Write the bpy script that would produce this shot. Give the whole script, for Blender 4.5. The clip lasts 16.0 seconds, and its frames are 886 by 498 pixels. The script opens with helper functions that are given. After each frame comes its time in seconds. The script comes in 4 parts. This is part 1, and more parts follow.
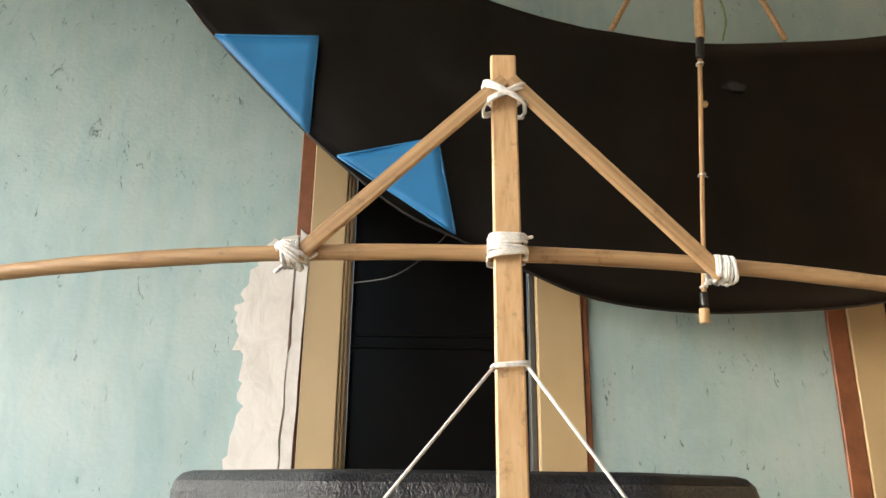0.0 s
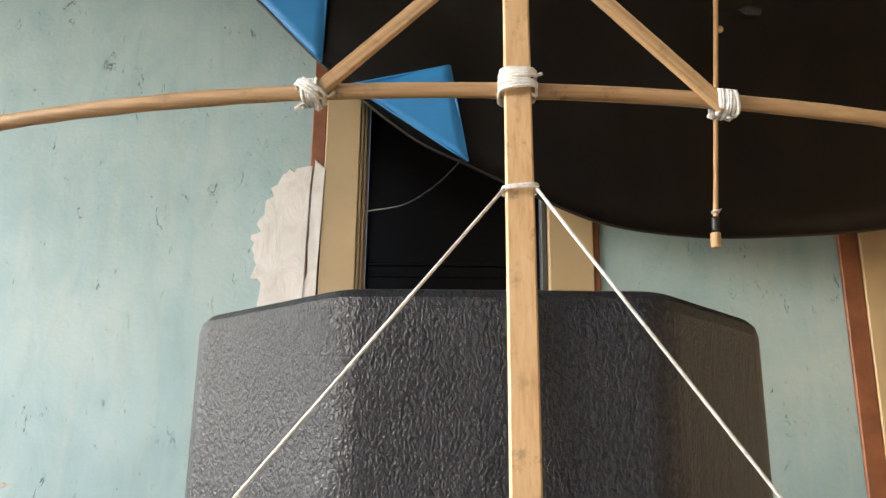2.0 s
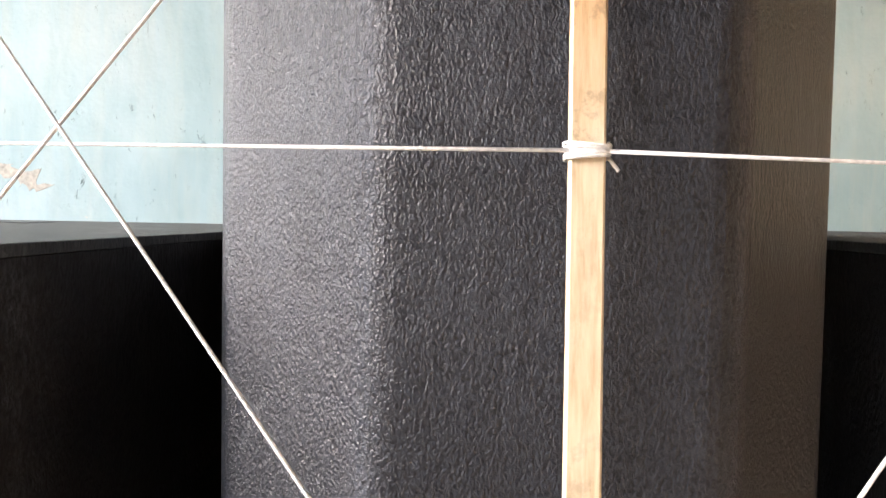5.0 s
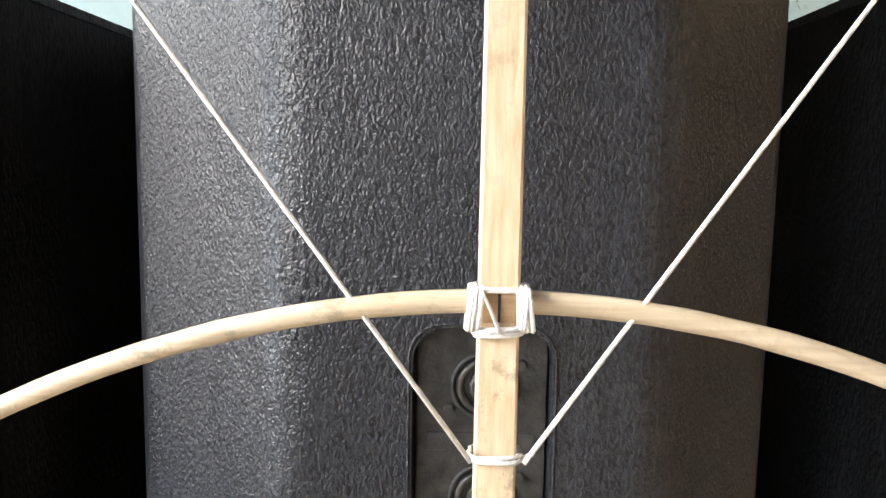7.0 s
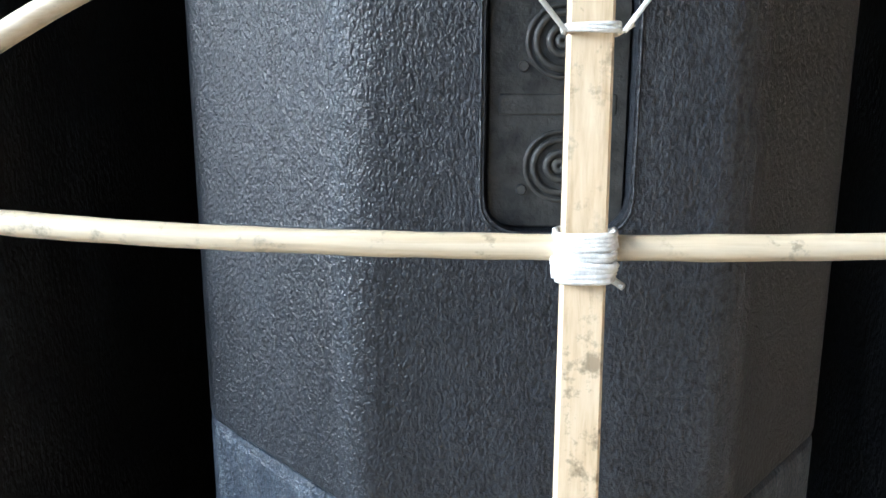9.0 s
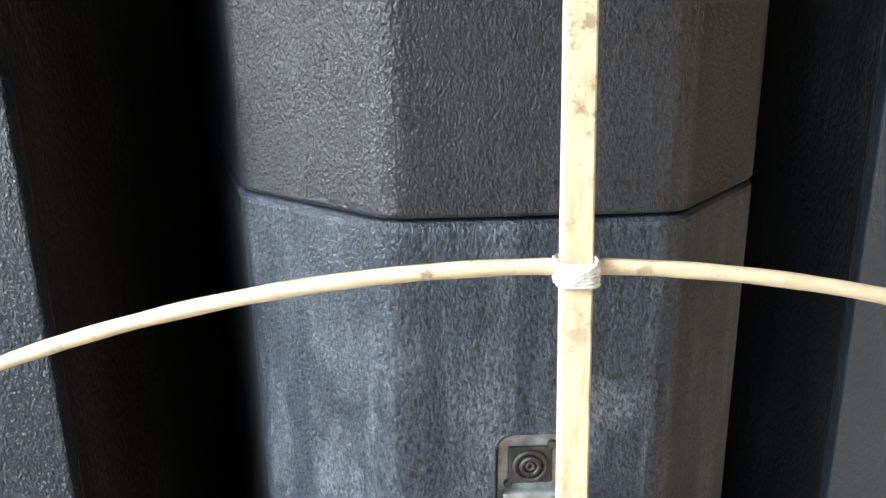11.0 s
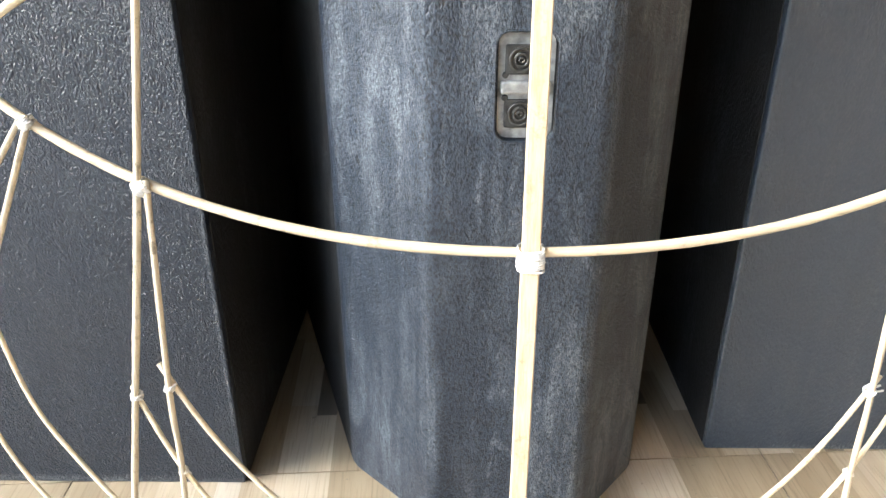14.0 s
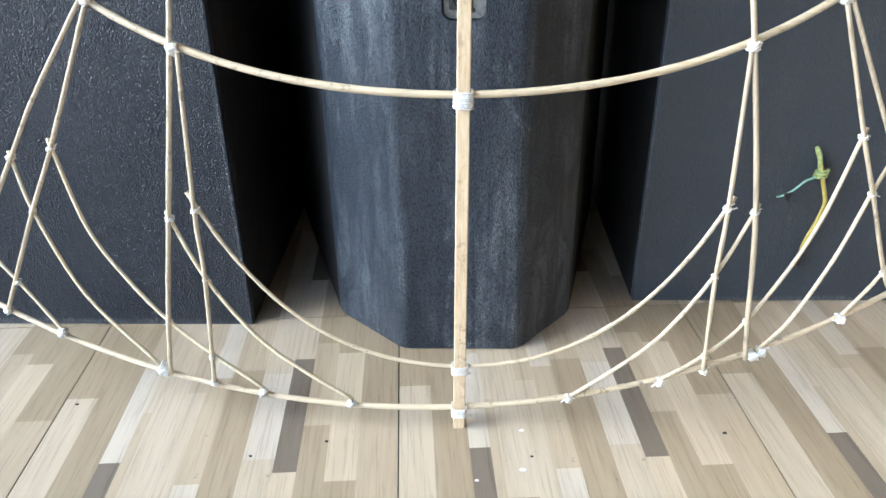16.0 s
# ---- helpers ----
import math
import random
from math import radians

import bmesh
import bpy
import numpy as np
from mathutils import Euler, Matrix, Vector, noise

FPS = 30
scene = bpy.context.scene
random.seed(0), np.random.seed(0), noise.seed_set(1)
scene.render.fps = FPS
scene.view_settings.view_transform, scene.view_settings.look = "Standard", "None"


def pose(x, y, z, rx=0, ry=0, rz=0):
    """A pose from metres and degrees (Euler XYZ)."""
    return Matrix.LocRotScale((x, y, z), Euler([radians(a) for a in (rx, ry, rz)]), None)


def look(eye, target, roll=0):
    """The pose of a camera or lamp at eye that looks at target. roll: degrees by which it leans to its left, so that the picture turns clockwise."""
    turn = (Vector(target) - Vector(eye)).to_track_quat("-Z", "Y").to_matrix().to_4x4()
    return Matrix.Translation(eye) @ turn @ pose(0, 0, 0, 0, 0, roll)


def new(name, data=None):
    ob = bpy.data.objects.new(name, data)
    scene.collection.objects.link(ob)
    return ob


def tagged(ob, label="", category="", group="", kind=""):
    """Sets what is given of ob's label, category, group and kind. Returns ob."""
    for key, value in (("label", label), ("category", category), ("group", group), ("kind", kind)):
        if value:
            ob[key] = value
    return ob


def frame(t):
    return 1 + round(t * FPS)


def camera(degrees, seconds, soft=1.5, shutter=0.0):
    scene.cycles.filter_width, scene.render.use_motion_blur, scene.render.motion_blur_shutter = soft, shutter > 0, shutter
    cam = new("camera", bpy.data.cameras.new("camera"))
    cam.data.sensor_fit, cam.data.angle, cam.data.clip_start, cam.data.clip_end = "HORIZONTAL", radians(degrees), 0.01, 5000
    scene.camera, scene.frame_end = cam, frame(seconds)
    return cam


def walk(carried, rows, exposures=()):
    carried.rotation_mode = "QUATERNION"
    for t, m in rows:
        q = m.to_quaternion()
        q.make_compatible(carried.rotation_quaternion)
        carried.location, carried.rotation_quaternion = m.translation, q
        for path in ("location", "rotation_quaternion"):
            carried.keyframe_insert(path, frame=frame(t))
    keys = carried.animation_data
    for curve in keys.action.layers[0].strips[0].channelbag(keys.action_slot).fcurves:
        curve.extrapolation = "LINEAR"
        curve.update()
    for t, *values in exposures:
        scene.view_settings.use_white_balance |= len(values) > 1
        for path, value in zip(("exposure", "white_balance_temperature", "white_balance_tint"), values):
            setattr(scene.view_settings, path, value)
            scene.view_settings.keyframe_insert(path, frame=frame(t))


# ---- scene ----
cam = camera(61.2, 16.0)
# seconds, eye, target, roll
PATH = [
    (0, (-0.029, -0.503, 1.883), (-0.04, 1.404, 2.486), 0.7),
    (0.5, (-0.038, -0.503, 1.852), (-0.072, 1.416, 2.414), 0.1),
    (1, (-0.035, -0.5, 1.833), (-0.083, 1.428, 2.362), 0.5),
    (1.5, (-0.024, -0.501, 1.823), (-0.039, 1.429, 2.35), 0.6),
    (2, (-0.028, -0.504, 1.792), (-0.073, 1.436, 2.279), 0.7),
    (2.5, (-0.036, -0.486, 1.738), (-0.074, 1.481, 2.101), 0.4),
    (3, (-0.049, -0.479, 1.685), (-0.122, 1.502, 1.95), 1.1),
    (3.2, (-0.048, -0.482, 1.664), (-0.145, 1.502, 1.896), 1.0),
    (5.3, (-0.046, -0.448, 1.5), (-0.134, 1.547, 1.393), 1.1),
    (5.5, (-0.049, -0.44, 1.466), (-0.119, 1.556, 1.349), 1.5),
    (6, (-0.028, -0.438, 1.436), (-0.066, 1.554, 1.26), 2.1),
    (6.5, (-0.008, -0.421, 1.389), (-0.069, 1.57, 1.203), 1.6),
    (7, (-0.009, -0.425, 1.358), (-0.048, 1.561, 1.126), 1.0),
    (7.5, (0.006, -0.413, 1.318), (-0.043, 1.569, 1.051), 2.0),
    (8, (0.009, -0.407, 1.298), (-0.06, 1.573, 1.027), 0.8),
    (8.5, (-0.016, -0.411, 1.254), (-0.109, 1.56, 0.927), 0.7),
    (8.7, (-0.025, -0.414, 1.228), (-0.131, 1.549, 0.861), 0.3),
    (10.8, (-0.08, -0.535, 1.095), (-0.022, 1.407, 0.618), -1.7),
    (11, (-0.083, -0.55, 1.078), (-0.036, 1.369, 0.519), -1.1),
    (11.5, (-0.078, -0.58, 1.038), (-0.103, 1.296, 0.347), -1.0),
    (12, (-0.056, -0.634, 1.002), (-0.074, 1.238, 0.3), -0.8),
    (12.5, (-0.051, -0.684, 0.987), (-0.081, 1.149, 0.187), -0.6),
    (13, (-0.059, -0.742, 0.953), (-0.114, 1.078, 0.125), -0.8),
    (13.5, (-0.056, -0.807, 0.905), (-0.107, 1.019, 0.092), -1.0),
    (14, (-0.075, -0.871, 0.908), (-0.109, 0.925, 0.029), -0.3),
    (14.5, (-0.075, -0.953, 0.903), (-0.113, 0.834, 0.005), 0.1),
    (15, (-0.084, -1.02, 0.882), (-0.101, 0.756, -0.038), 0.4),
    (15.5, (-0.049, -1.105, 0.844), (-0.081, 0.648, -0.117), -0.2),
    (16, (-0.001, -1.198, 0.866), (-0.046, 0.563, -0.08), -0.7),
]
walk(cam, [(t, look(eye, target, roll)) for t, eye, target, roll in PATH],
     exposures=[(0.0, 1.97, 6250, 9), (3.2, 1.80, 6050, 12), (5.3, 2.36, 6050, 18), (6.0, 2.34, 6050, 16), (6.5, 2.34, 6200, 16), (7.0, 2.34, 5800, 10), (8.5, 2.17, 4900, 3), (11.0, 2.54, 5500, 4),
                (12.5, 2.72, 5900, 5), (13.5, 2.88, 5850, 7), (14.5, 2.72, 5300, 4), (15.0, 2.60, 5100, 3), (15.5, 2.36, 5100, 4), (16.0, 2.12, 5050, 4)])

# ---------- world and light ----------
world = bpy.data.worlds.new("sky")
scene.world = world
world.use_nodes = True
wn = world.node_tree.nodes
wl = world.node_tree.links
sky = wn.new("ShaderNodeTexSky")
sky.sky_type = "NISHITA"
sky.sun_disc = False
sky.sun_elevation = radians(28)
sky.sun_rotation = radians(257.7)
sky.dust_density = 3.0
wn["Background"].inputs[1].default_value = 0.15
wl.new(sky.outputs[0], wn["Background"].inputs[0])

sun = new("sun", bpy.data.lights.new("sun", "SUN"))
sun.data.energy = 2.1
sun.data.angle = radians(46)
sun.data.color = (1.0, 0.975, 0.93)
sun.matrix_world = look((-6.85, -1.5, 3.75), (0, 0, 0))


# ---------- materials ----------
def mat(name):
    m = bpy.data.materials.new(name)
    m.use_nodes = True
    return m, m.node_tree.nodes, m.node_tree.links, m.node_tree.nodes["Principled BSDF"]


def ramp(n, stops, mode="LINEAR"):
    r = n.new("ShaderNodeValToRGB")
    r.color_ramp.interpolation = mode
    e = r.color_ramp.elements
    while len(e) < len(stops):
        e.new(0.5)
    for k, (p, c) in zip(e, stops):
        k.position, k.color = p, (*c, 1)
    return r


def coords(n, l, scale=(1, 1, 1), which="Object"):
    t = n.new("ShaderNodeTexCoord")
    mp = n.new("ShaderNodeMapping")
    mp.inputs["Scale"].default_value = scale
    l.new(t.outputs[which], mp.inputs[0])
    return mp.outputs[0]


def noise_tex(n, l, vec, scale, detail=4, rough=0.55, dist=0.0):
    t = n.new("ShaderNodeTexNoise")
    t.inputs["Scale"].default_value = scale
    t.inputs["Detail"].default_value = detail
    t.inputs["Roughness"].default_value = rough
    t.inputs["Distortion"].default_value = dist
    l.new(vec, t.inputs["Vector"])
    return t.outputs[0]


def mixc(n, l, fac, a, b, mode="MIX"):
    m = n.new("ShaderNodeMix")
    m.data_type, m.blend_type = "RGBA", mode
    for s, v in ((m.inputs[0], fac), (m.inputs[6], a), (m.inputs[7], b)):
        if isinstance(v, (int, float)):
            s.default_value = v
        elif isinstance(v, tuple):
            s.default_value = (*v, 1)
        else:
            l.new(v, s)
    return m.outputs[2]


def maths(n, l, op, a, b=0.0, c=0.0):
    m = n.new("ShaderNodeMath")
    m.operation = op
    for s, v in zip(m.inputs, (a, b, c)):
        if isinstance(v, (int, float)):
            s.default_value = v
        else:
            l.new(v, s)
    return m.outputs[0]


def bump(n, l, bsdf, height, strength, distance, below=None):
    b = n.new("ShaderNodeBump")
    b.inputs["Strength"].default_value = strength
    b.inputs["Distance"].default_value = distance
    l.new(height, b.inputs["Height"])
    if below:
        l.new(below, b.inputs["Normal"])
    l.new(b.outputs[0], bsdf.inputs["Normal"])
    return b.outputs[0]


def plain(name, colour, rough=0.6, metal=0.0, vary=0.15, scale=30, relief=0.0):
    m, n, l, b = mat(name)
    v = coords(n, l)
    f = noise_tex(n, l, v, scale)
    dark = tuple(c * (1 - vary) for c in colour)
    light = tuple(min(1, c * (1 + vary)) for c in colour)
    l.new(ramp(n, [(0.3, dark), (0.7, light)]).outputs[0], b.inputs["Base Color"])
    l.new(f, n["Color Ramp"].inputs[0])
    b.inputs["Roughness"].default_value = rough
    b.inputs["Metallic"].default_value = metal
    if relief:
        bump(n, l, b, noise_tex(n, l, v, scale * 4), relief, 0.002)
    return m


def bamboo(name, dark, mid, light, axis=2, rough=0.45, aged=None):
    m, n, l, b = mat(name)
    s = [260, 260, 260]
    s[axis] = 6
    v = coords(n, l, tuple(s))
    g = noise_tex(n, l, v, 1.0, 5, 0.6, 0.3)
    r = ramp(n, [(0.25, dark), (0.5, mid), (0.78, light)])
    l.new(g, r.inputs[0])
    v2 = coords(n, l)
    blot = noise_tex(n, l, v2, 55, 5, 0.7)
    k = ramp(n, [(0.55, (0, 0, 0)), (0.64, (1, 1, 1))])
    l.new(blot, k.inputs[0])
    wide = noise_tex(n, l, v2, 5, 2)
    w = ramp(n, [(0.4, (0, 0, 0)), (0.65, (1, 1, 1))])
    l.new(wide, w.inputs[0])
    spots = maths(n, l, "MULTIPLY", maths(n, l, "MULTIPLY", k.outputs[0], w.outputs[0]), 0.72)
    tone = r.outputs[0]
    if aged:
        # the upper length is an older, browner piece of cane
        xyz = n.new("ShaderNodeSeparateXYZ")
        l.new(v2, xyz.inputs[0])
        old = ramp(n, [(0.0, (0, 0, 0)), (1.0, (1, 1, 1))])
        l.new(maths(n, l, "MULTIPLY_ADD", xyz.outputs[2], 12.0, maths(n, l, "MULTIPLY_ADD", wide, 3.0, -20.6)), old.inputs[0])
        tone = mixc(n, l, old.outputs[0], tone, mixc(n, l, 1.0, tone, aged, "MULTIPLY"))
    l.new(mixc(n, l, spots, tone, tuple(c * 0.35 for c in dark)), b.inputs["Base Color"])
    b.inputs["Roughness"].default_value = rough
    bump(n, l, b, g, 0.25, 0.001)
    return m


def rough_black(name, base, cells, strength, rough, streak=0.5, dust=(0.16, 0.17, 0.18), worn_highlight=0.0, marks=(), glint_tips=2.0):
    """Black textured cabinet paint: leathery grain, dusty downward streaks and rubbed patches."""
    m, n, l, b = mat(name)
    v = coords(n, l)
    warp = n.new("ShaderNodeTexNoise")
    warp.inputs["Scale"].default_value = cells * 0.5
    warp.inputs["Detail"].default_value = 3
    l.new(v, warp.inputs["Vector"])
    off = n.new("ShaderNodeVectorMath")
    off.operation = "MULTIPLY_ADD"
    l.new(warp.outputs[1], off.inputs[0])
    off.inputs[1].default_value = (0.006, 0.006, 0.006)
    l.new(v, off.inputs[2])
    stretched = n.new("ShaderNodeMapping")
    stretched.inputs["Scale"].default_value = (1, 1, 0.45)
    l.new(off.outputs[0], stretched.inputs[0])
    vor = n.new("ShaderNodeTexVoronoi")
    vor.feature = "SMOOTH_F1"
    vor.inputs["Scale"].default_value = cells
    l.new(stretched.outputs[0], vor.inputs["Vector"])
    # leathery folds: steep-sided worms of paint, over soft lumps, with a little fine tooth
    worm = ramp(n, [(0.40, (0, 0, 0)), (0.50, (0.75, 0.75, 0.75)), (0.62, (1, 1, 1))])
    l.new(noise_tex(n, l, stretched.outputs[0], cells * 0.75, 2, 0.5, 0.9), worm.inputs[0])
    fine = noise_tex(n, l, stretched.outputs[0], cells * 2.4, 3, 0.6)
    lumps = noise_tex(n, l, stretched.outputs[0], cells * 0.2, 2, 0.5)
    h = maths(n, l, "MULTIPLY_ADD", fine, 0.3, maths(n, l, "MULTIPLY_ADD", lumps, 0.9, maths(n, l, "MULTIPLY", vor.outputs["Distance"], -0.8)))
    h = maths(n, l, "MULTIPLY_ADD", worm.outputs[0], 0.16, h)
    st = noise_tex(n, l, coords(n, l, (48, 48, 2.6)), 1.0, 5, 0.62, 0.5)
    runs = noise_tex(n, l, coords(n, l, (15, 15, 1.1)), 1.0, 3, 0.5, 0.6)
    sr = ramp(n, [(0.44, (0, 0, 0)), (0.56, (1, 1, 1))])
    l.new(maths(n, l, "MULTIPLY_ADD", runs, 0.5, maths(n, l, "MULTIPLY", st, 0.5)), sr.inputs[0])
    big = noise_tex(n, l, v, 3.0, 3)
    br = ramp(n, [(0.33, (0, 0, 0)), (0.62, (1, 1, 1))])
    l.new(big, br.inputs[0])
    blotch = ramp(n, [(0.42, (0.05, 0.05, 0.05)), (0.58, (1, 1, 1))])
    l.new(noise_tex(n, l, coords(n, l, (1, 1, 0.42)), 20, 6, 0.68, 0.7), blotch.inputs[0])
    d = maths(n, l, "MULTIPLY", maths(n, l, "MULTIPLY", maths(n, l, "MULTIPLY", sr.outputs[0], br.outputs[0]), blotch.outputs[0]), streak)
    tip = ramp(n, [(0.44, (0.08, 0.08, 0.08)), (0.60, (1, 1, 1))])
    l.new(noise_tex(n, l, stretched.outputs[0], cells * 0.9, 5, 0.7), tip.inputs[0])
    scuff = ramp(n, [(0.60, (0, 0, 0)), (0.72, (1, 1, 1))])
    l.new(noise_tex(n, l, coords(n, l, (1, 1, 0.6)), 11, 5, 0.7, 0.8), scuff.inputs[0])
    both = maths(n, l, "MAXIMUM", d, maths(n, l, "MULTIPLY", scuff.outputs[0], 0.75 * streak))
    if worn_highlight:
        # pale band on two upright front corners: paint wear plus a painted-in edge highlight
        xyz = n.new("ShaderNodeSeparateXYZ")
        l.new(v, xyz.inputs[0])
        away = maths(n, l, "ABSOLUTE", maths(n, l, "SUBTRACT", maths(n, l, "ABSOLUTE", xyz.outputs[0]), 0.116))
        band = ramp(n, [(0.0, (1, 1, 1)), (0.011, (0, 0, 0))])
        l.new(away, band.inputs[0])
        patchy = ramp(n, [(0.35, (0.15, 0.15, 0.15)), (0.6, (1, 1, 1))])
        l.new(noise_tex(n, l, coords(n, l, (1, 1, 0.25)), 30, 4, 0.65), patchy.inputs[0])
        both = maths(n, l, "MAXIMUM", both, maths(n, l, "MULTIPLY", maths(n, l, "MULTIPLY", band.outputs[0], patchy.outputs[0]), worn_highlight))
    for cx, cz, rx, rz, amount in marks:
        # one rubbed (above zero) or wiped (below zero) patch with a broken outline
        q = n.new("ShaderNodeVectorMath")
        q.operation = "DISTANCE"
        squash = n.new("ShaderNodeMapping")
        squash.inputs["Scale"].default_value = (1 / rx, 0, 1 / rz)
        l.new(off.outputs[0], squash.inputs[0])
        l.new(squash.outputs[0], q.inputs[0])
        q.inputs[1].default_value = (cx / rx, 0, cz / rz)
        edge = maths(n, l, "MULTIPLY_ADD", noise_tex(n, l, coords(n, l, (1, 1, 0.5)), 60, 5, 0.7), 1.3, maths(n, l, "ADD", q.outputs["Value"], -0.65))
        inside = ramp(n, [(0.45, (1, 1, 1)), (1.0, (0, 0, 0))])
        l.new(edge, inside.inputs[0])
        if amount > 0:
            both = maths(n, l, "MAXIMUM", both, maths(n, l, "MULTIPLY", inside.outputs[0], amount))
        else:
            both = maths(n, l, "MULTIPLY", both, maths(n, l, "MULTIPLY_ADD", inside.outputs[0], amount, 1.0))
    d2 = maths(n, l, "MINIMUM", maths(n, l, "MULTIPLY", both, tip.outputs[0]), 1.0)
    # raised grain paler than the hollows: its glints are painted into the colour
    nap = ramp(n, [(0.30, (1, 1, 1)), (0.62, (0, 0, 0))])
    l.new(maths(n, l, "MULTIPLY_ADD", fine, -0.35, maths(n, l, "ADD", vor.outputs["Distance"], 0.15)), nap.inputs[0])
    shown = maths(n, l, "MULTIPLY", nap.outputs[0], maths(n, l, "MULTIPLY_ADD", big, 1.0, 0.25))
    skin = mixc(n, l, shown, base, tuple(k * glint_tips for k in base))
    l.new(mixc(n, l, d2, skin, dust), b.inputs["Base Color"])
    l.new(maths(n, l, "MULTIPLY_ADD", big, 0.10, rough - 0.05), b.inputs["Roughness"])
    b.inputs["Specular IOR Level"].default_value = 0.6
    bump(n, l, b, h, strength, 0.0055)
    return m


BAMBOO = bamboo("bamboo_split", (0.50, 0.36, 0.20), (0.66, 0.52, 0.335), (0.75, 0.63, 0.45), aged=(0.92, 0.76, 0.60))
BAMBOO_BAR = bamboo("bamboo_bar", (0.27, 0.15, 0.065), (0.42, 0.265, 0.13), (0.55, 0.38, 0.20), axis=0)
BAMBOO_BENT = bamboo("bamboo_bent", (0.47, 0.37, 0.23), (0.61, 0.51, 0.35), (0.71, 0.62, 0.46), axis=0)
BAMBOO_PALE = bamboo("bamboo_pale", (0.58, 0.46, 0.28), (0.74, 0.63, 0.43), (0.82, 0.74, 0.57))
BAMBOO_GREY = bamboo("bamboo_weathered", (0.36, 0.29, 0.19), (0.52, 0.44, 0.31), (0.64, 0.56, 0.42))
THREAD = plain("white_cotton_thread", (0.80, 0.78, 0.74), 0.85, vary=0.2, scale=260, relief=0.5)
GRAIN_BLACK = rough_black("grained_black_paint", (0.0040, 0.0043, 0.0053), 540, 0.42, 0.29, 0.5, (0.078, 0.086, 0.100), 0.8, glint_tips=7.0)
GRAIN_BLACK.node_tree.nodes["Principled BSDF"].inputs["Specular IOR Level"].default_value = 0.40
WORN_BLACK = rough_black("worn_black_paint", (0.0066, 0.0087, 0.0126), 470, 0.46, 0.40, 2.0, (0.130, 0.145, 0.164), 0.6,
                         marks=((0.062, 0.785, 0.045, 0.030, 1.0), (0.050, 0.745, 0.020, 0.028, 0.9), (-0.150, 0.81, 0.014, 0.050, 0.6), (-0.063, 0.565, 0.020, 0.060, -0.85)), glint_tips=6.0)
WORN_BLACK.node_tree.nodes["Principled BSDF"].inputs["Specular IOR Level"].default_value = 0.38
BOX_BLACK = rough_black("pebbled_black_paint", (0.0065, 0.0098, 0.0165), 470, 0.80, 0.32, 0.10, glint_tips=2.5, marks=((-0.9, 0.008, 0.6, 0.013, 0.9), (-0.430, 0.3, 0.0035, 0.35, 0.7)))
BOX_BLACK.node_tree.nodes["Principled BSDF"].inputs["Specular IOR Level"].default_value = 0.42
DUSTY_BLACK = rough_black("dusty_black_paint", (0.040, 0.044, 0.041), 260, 0.6, 0.55, 1.0, (0.20, 0.205, 0.20), glint_tips=1.4)
FLAT_BLACK = rough_black("smooth_black_paint", (0.036, 0.046, 0.062), 300, 0.35, 0.40, 0.25, glint_tips=1.15, marks=((0.9, 0.006, 0.6, 0.011, 0.8), (0.372, 0.25, 0.003, 0.30, 0.7)))
# the sides' shade is put into this matte black copy of the cabinet paint
SHADED_BLACK = rough_black("shaded_black_sides", (0.014, 0.0135, 0.013), 260, 0.4, 0.6, 0.45)
SHADED_BLACK.node_tree.nodes["Principled BSDF"].inputs["Specular IOR Level"].default_value = 0.25
PLASTIC = plain("black_plastic", (0.036, 0.034, 0.030), 0.45, vary=0.6, scale=90, relief=0.35)
WORN_METAL = plain("dulled_metal", (0.31, 0.315, 0.31), 0.45, metal=0.5, vary=0.5, scale=70)
CLOTH_BLACK = plain("black_kite_cloth", (0.0125, 0.0085, 0.0055), 0.42, vary=0.4, scale=6, relief=0.45)
CLOTH_BLACK.node_tree.nodes["Principled BSDF"].inputs["Specular IOR Level"].default_value = 0.5
CLOTH_BLUE = plain("blue_kite_cloth", (0.04, 0.255, 0.60), 0.5, vary=0.08, scale=8)
GLASS_DARK = plain("dark_film_pane", (0.004, 0.0035, 0.003), 0.3, vary=0.5, scale=3)
GLASS_DARK.node_tree.nodes["Principled BSDF"].inputs["Specular IOR Level"].default_value = 0.12
CREAM = plain("cream_enamel", (0.50, 0.37, 0.20), 0.4, vary=0.06, scale=5, relief=0.05)
BROWN = plain("brown_painted_wood", (0.24, 0.085, 0.035), 0.5, vary=0.25, scale=14, relief=0.15)
GREY_TRIM = plain("dark_grey_trim", (0.06, 0.06, 0.055), 0.5)
WARM_BOUNCE = plain("warm_cream_bounce", (0.66, 0.50, 0.33), 0.8, vary=0.1, scale=2, relief=0.2)
DARK_BLOCKER = plain("dark_brown_blocker", (0.10, 0.092, 0.084), 0.7, vary=0.3, scale=4, relief=0.2)
CEIL = plain("ceiling_board", (0.55, 0.53, 0.48), 0.8, vary=0.1, scale=2)
CONCRETE = plain("concrete_ground", (0.33, 0.32, 0.30), 0.9, vary=0.2, scale=3, relief=0.4)
GROUT = plain("tile_grout", (0.10, 0.09, 0.08), 0.9)
YELLOW = plain("yellow_insulation", (0.52, 0.42, 0.10), 0.5, vary=0.2, scale=60)
GREEN = plain("green_insulation", (0.17, 0.27, 0.12), 0.5, vary=0.3, scale=60)
KNOT_GREEN = plain("striped_green_insulation", (0.34, 0.40, 0.15), 0.5, vary=0.45, scale=160)
PALE_GREEN = plain("pale_green_wire", (0.30, 0.50, 0.40), 0.5)
TAPE = plain("black_tape", (0.02, 0.02, 0.022), 0.35, vary=0.4, scale=80, relief=0.3)


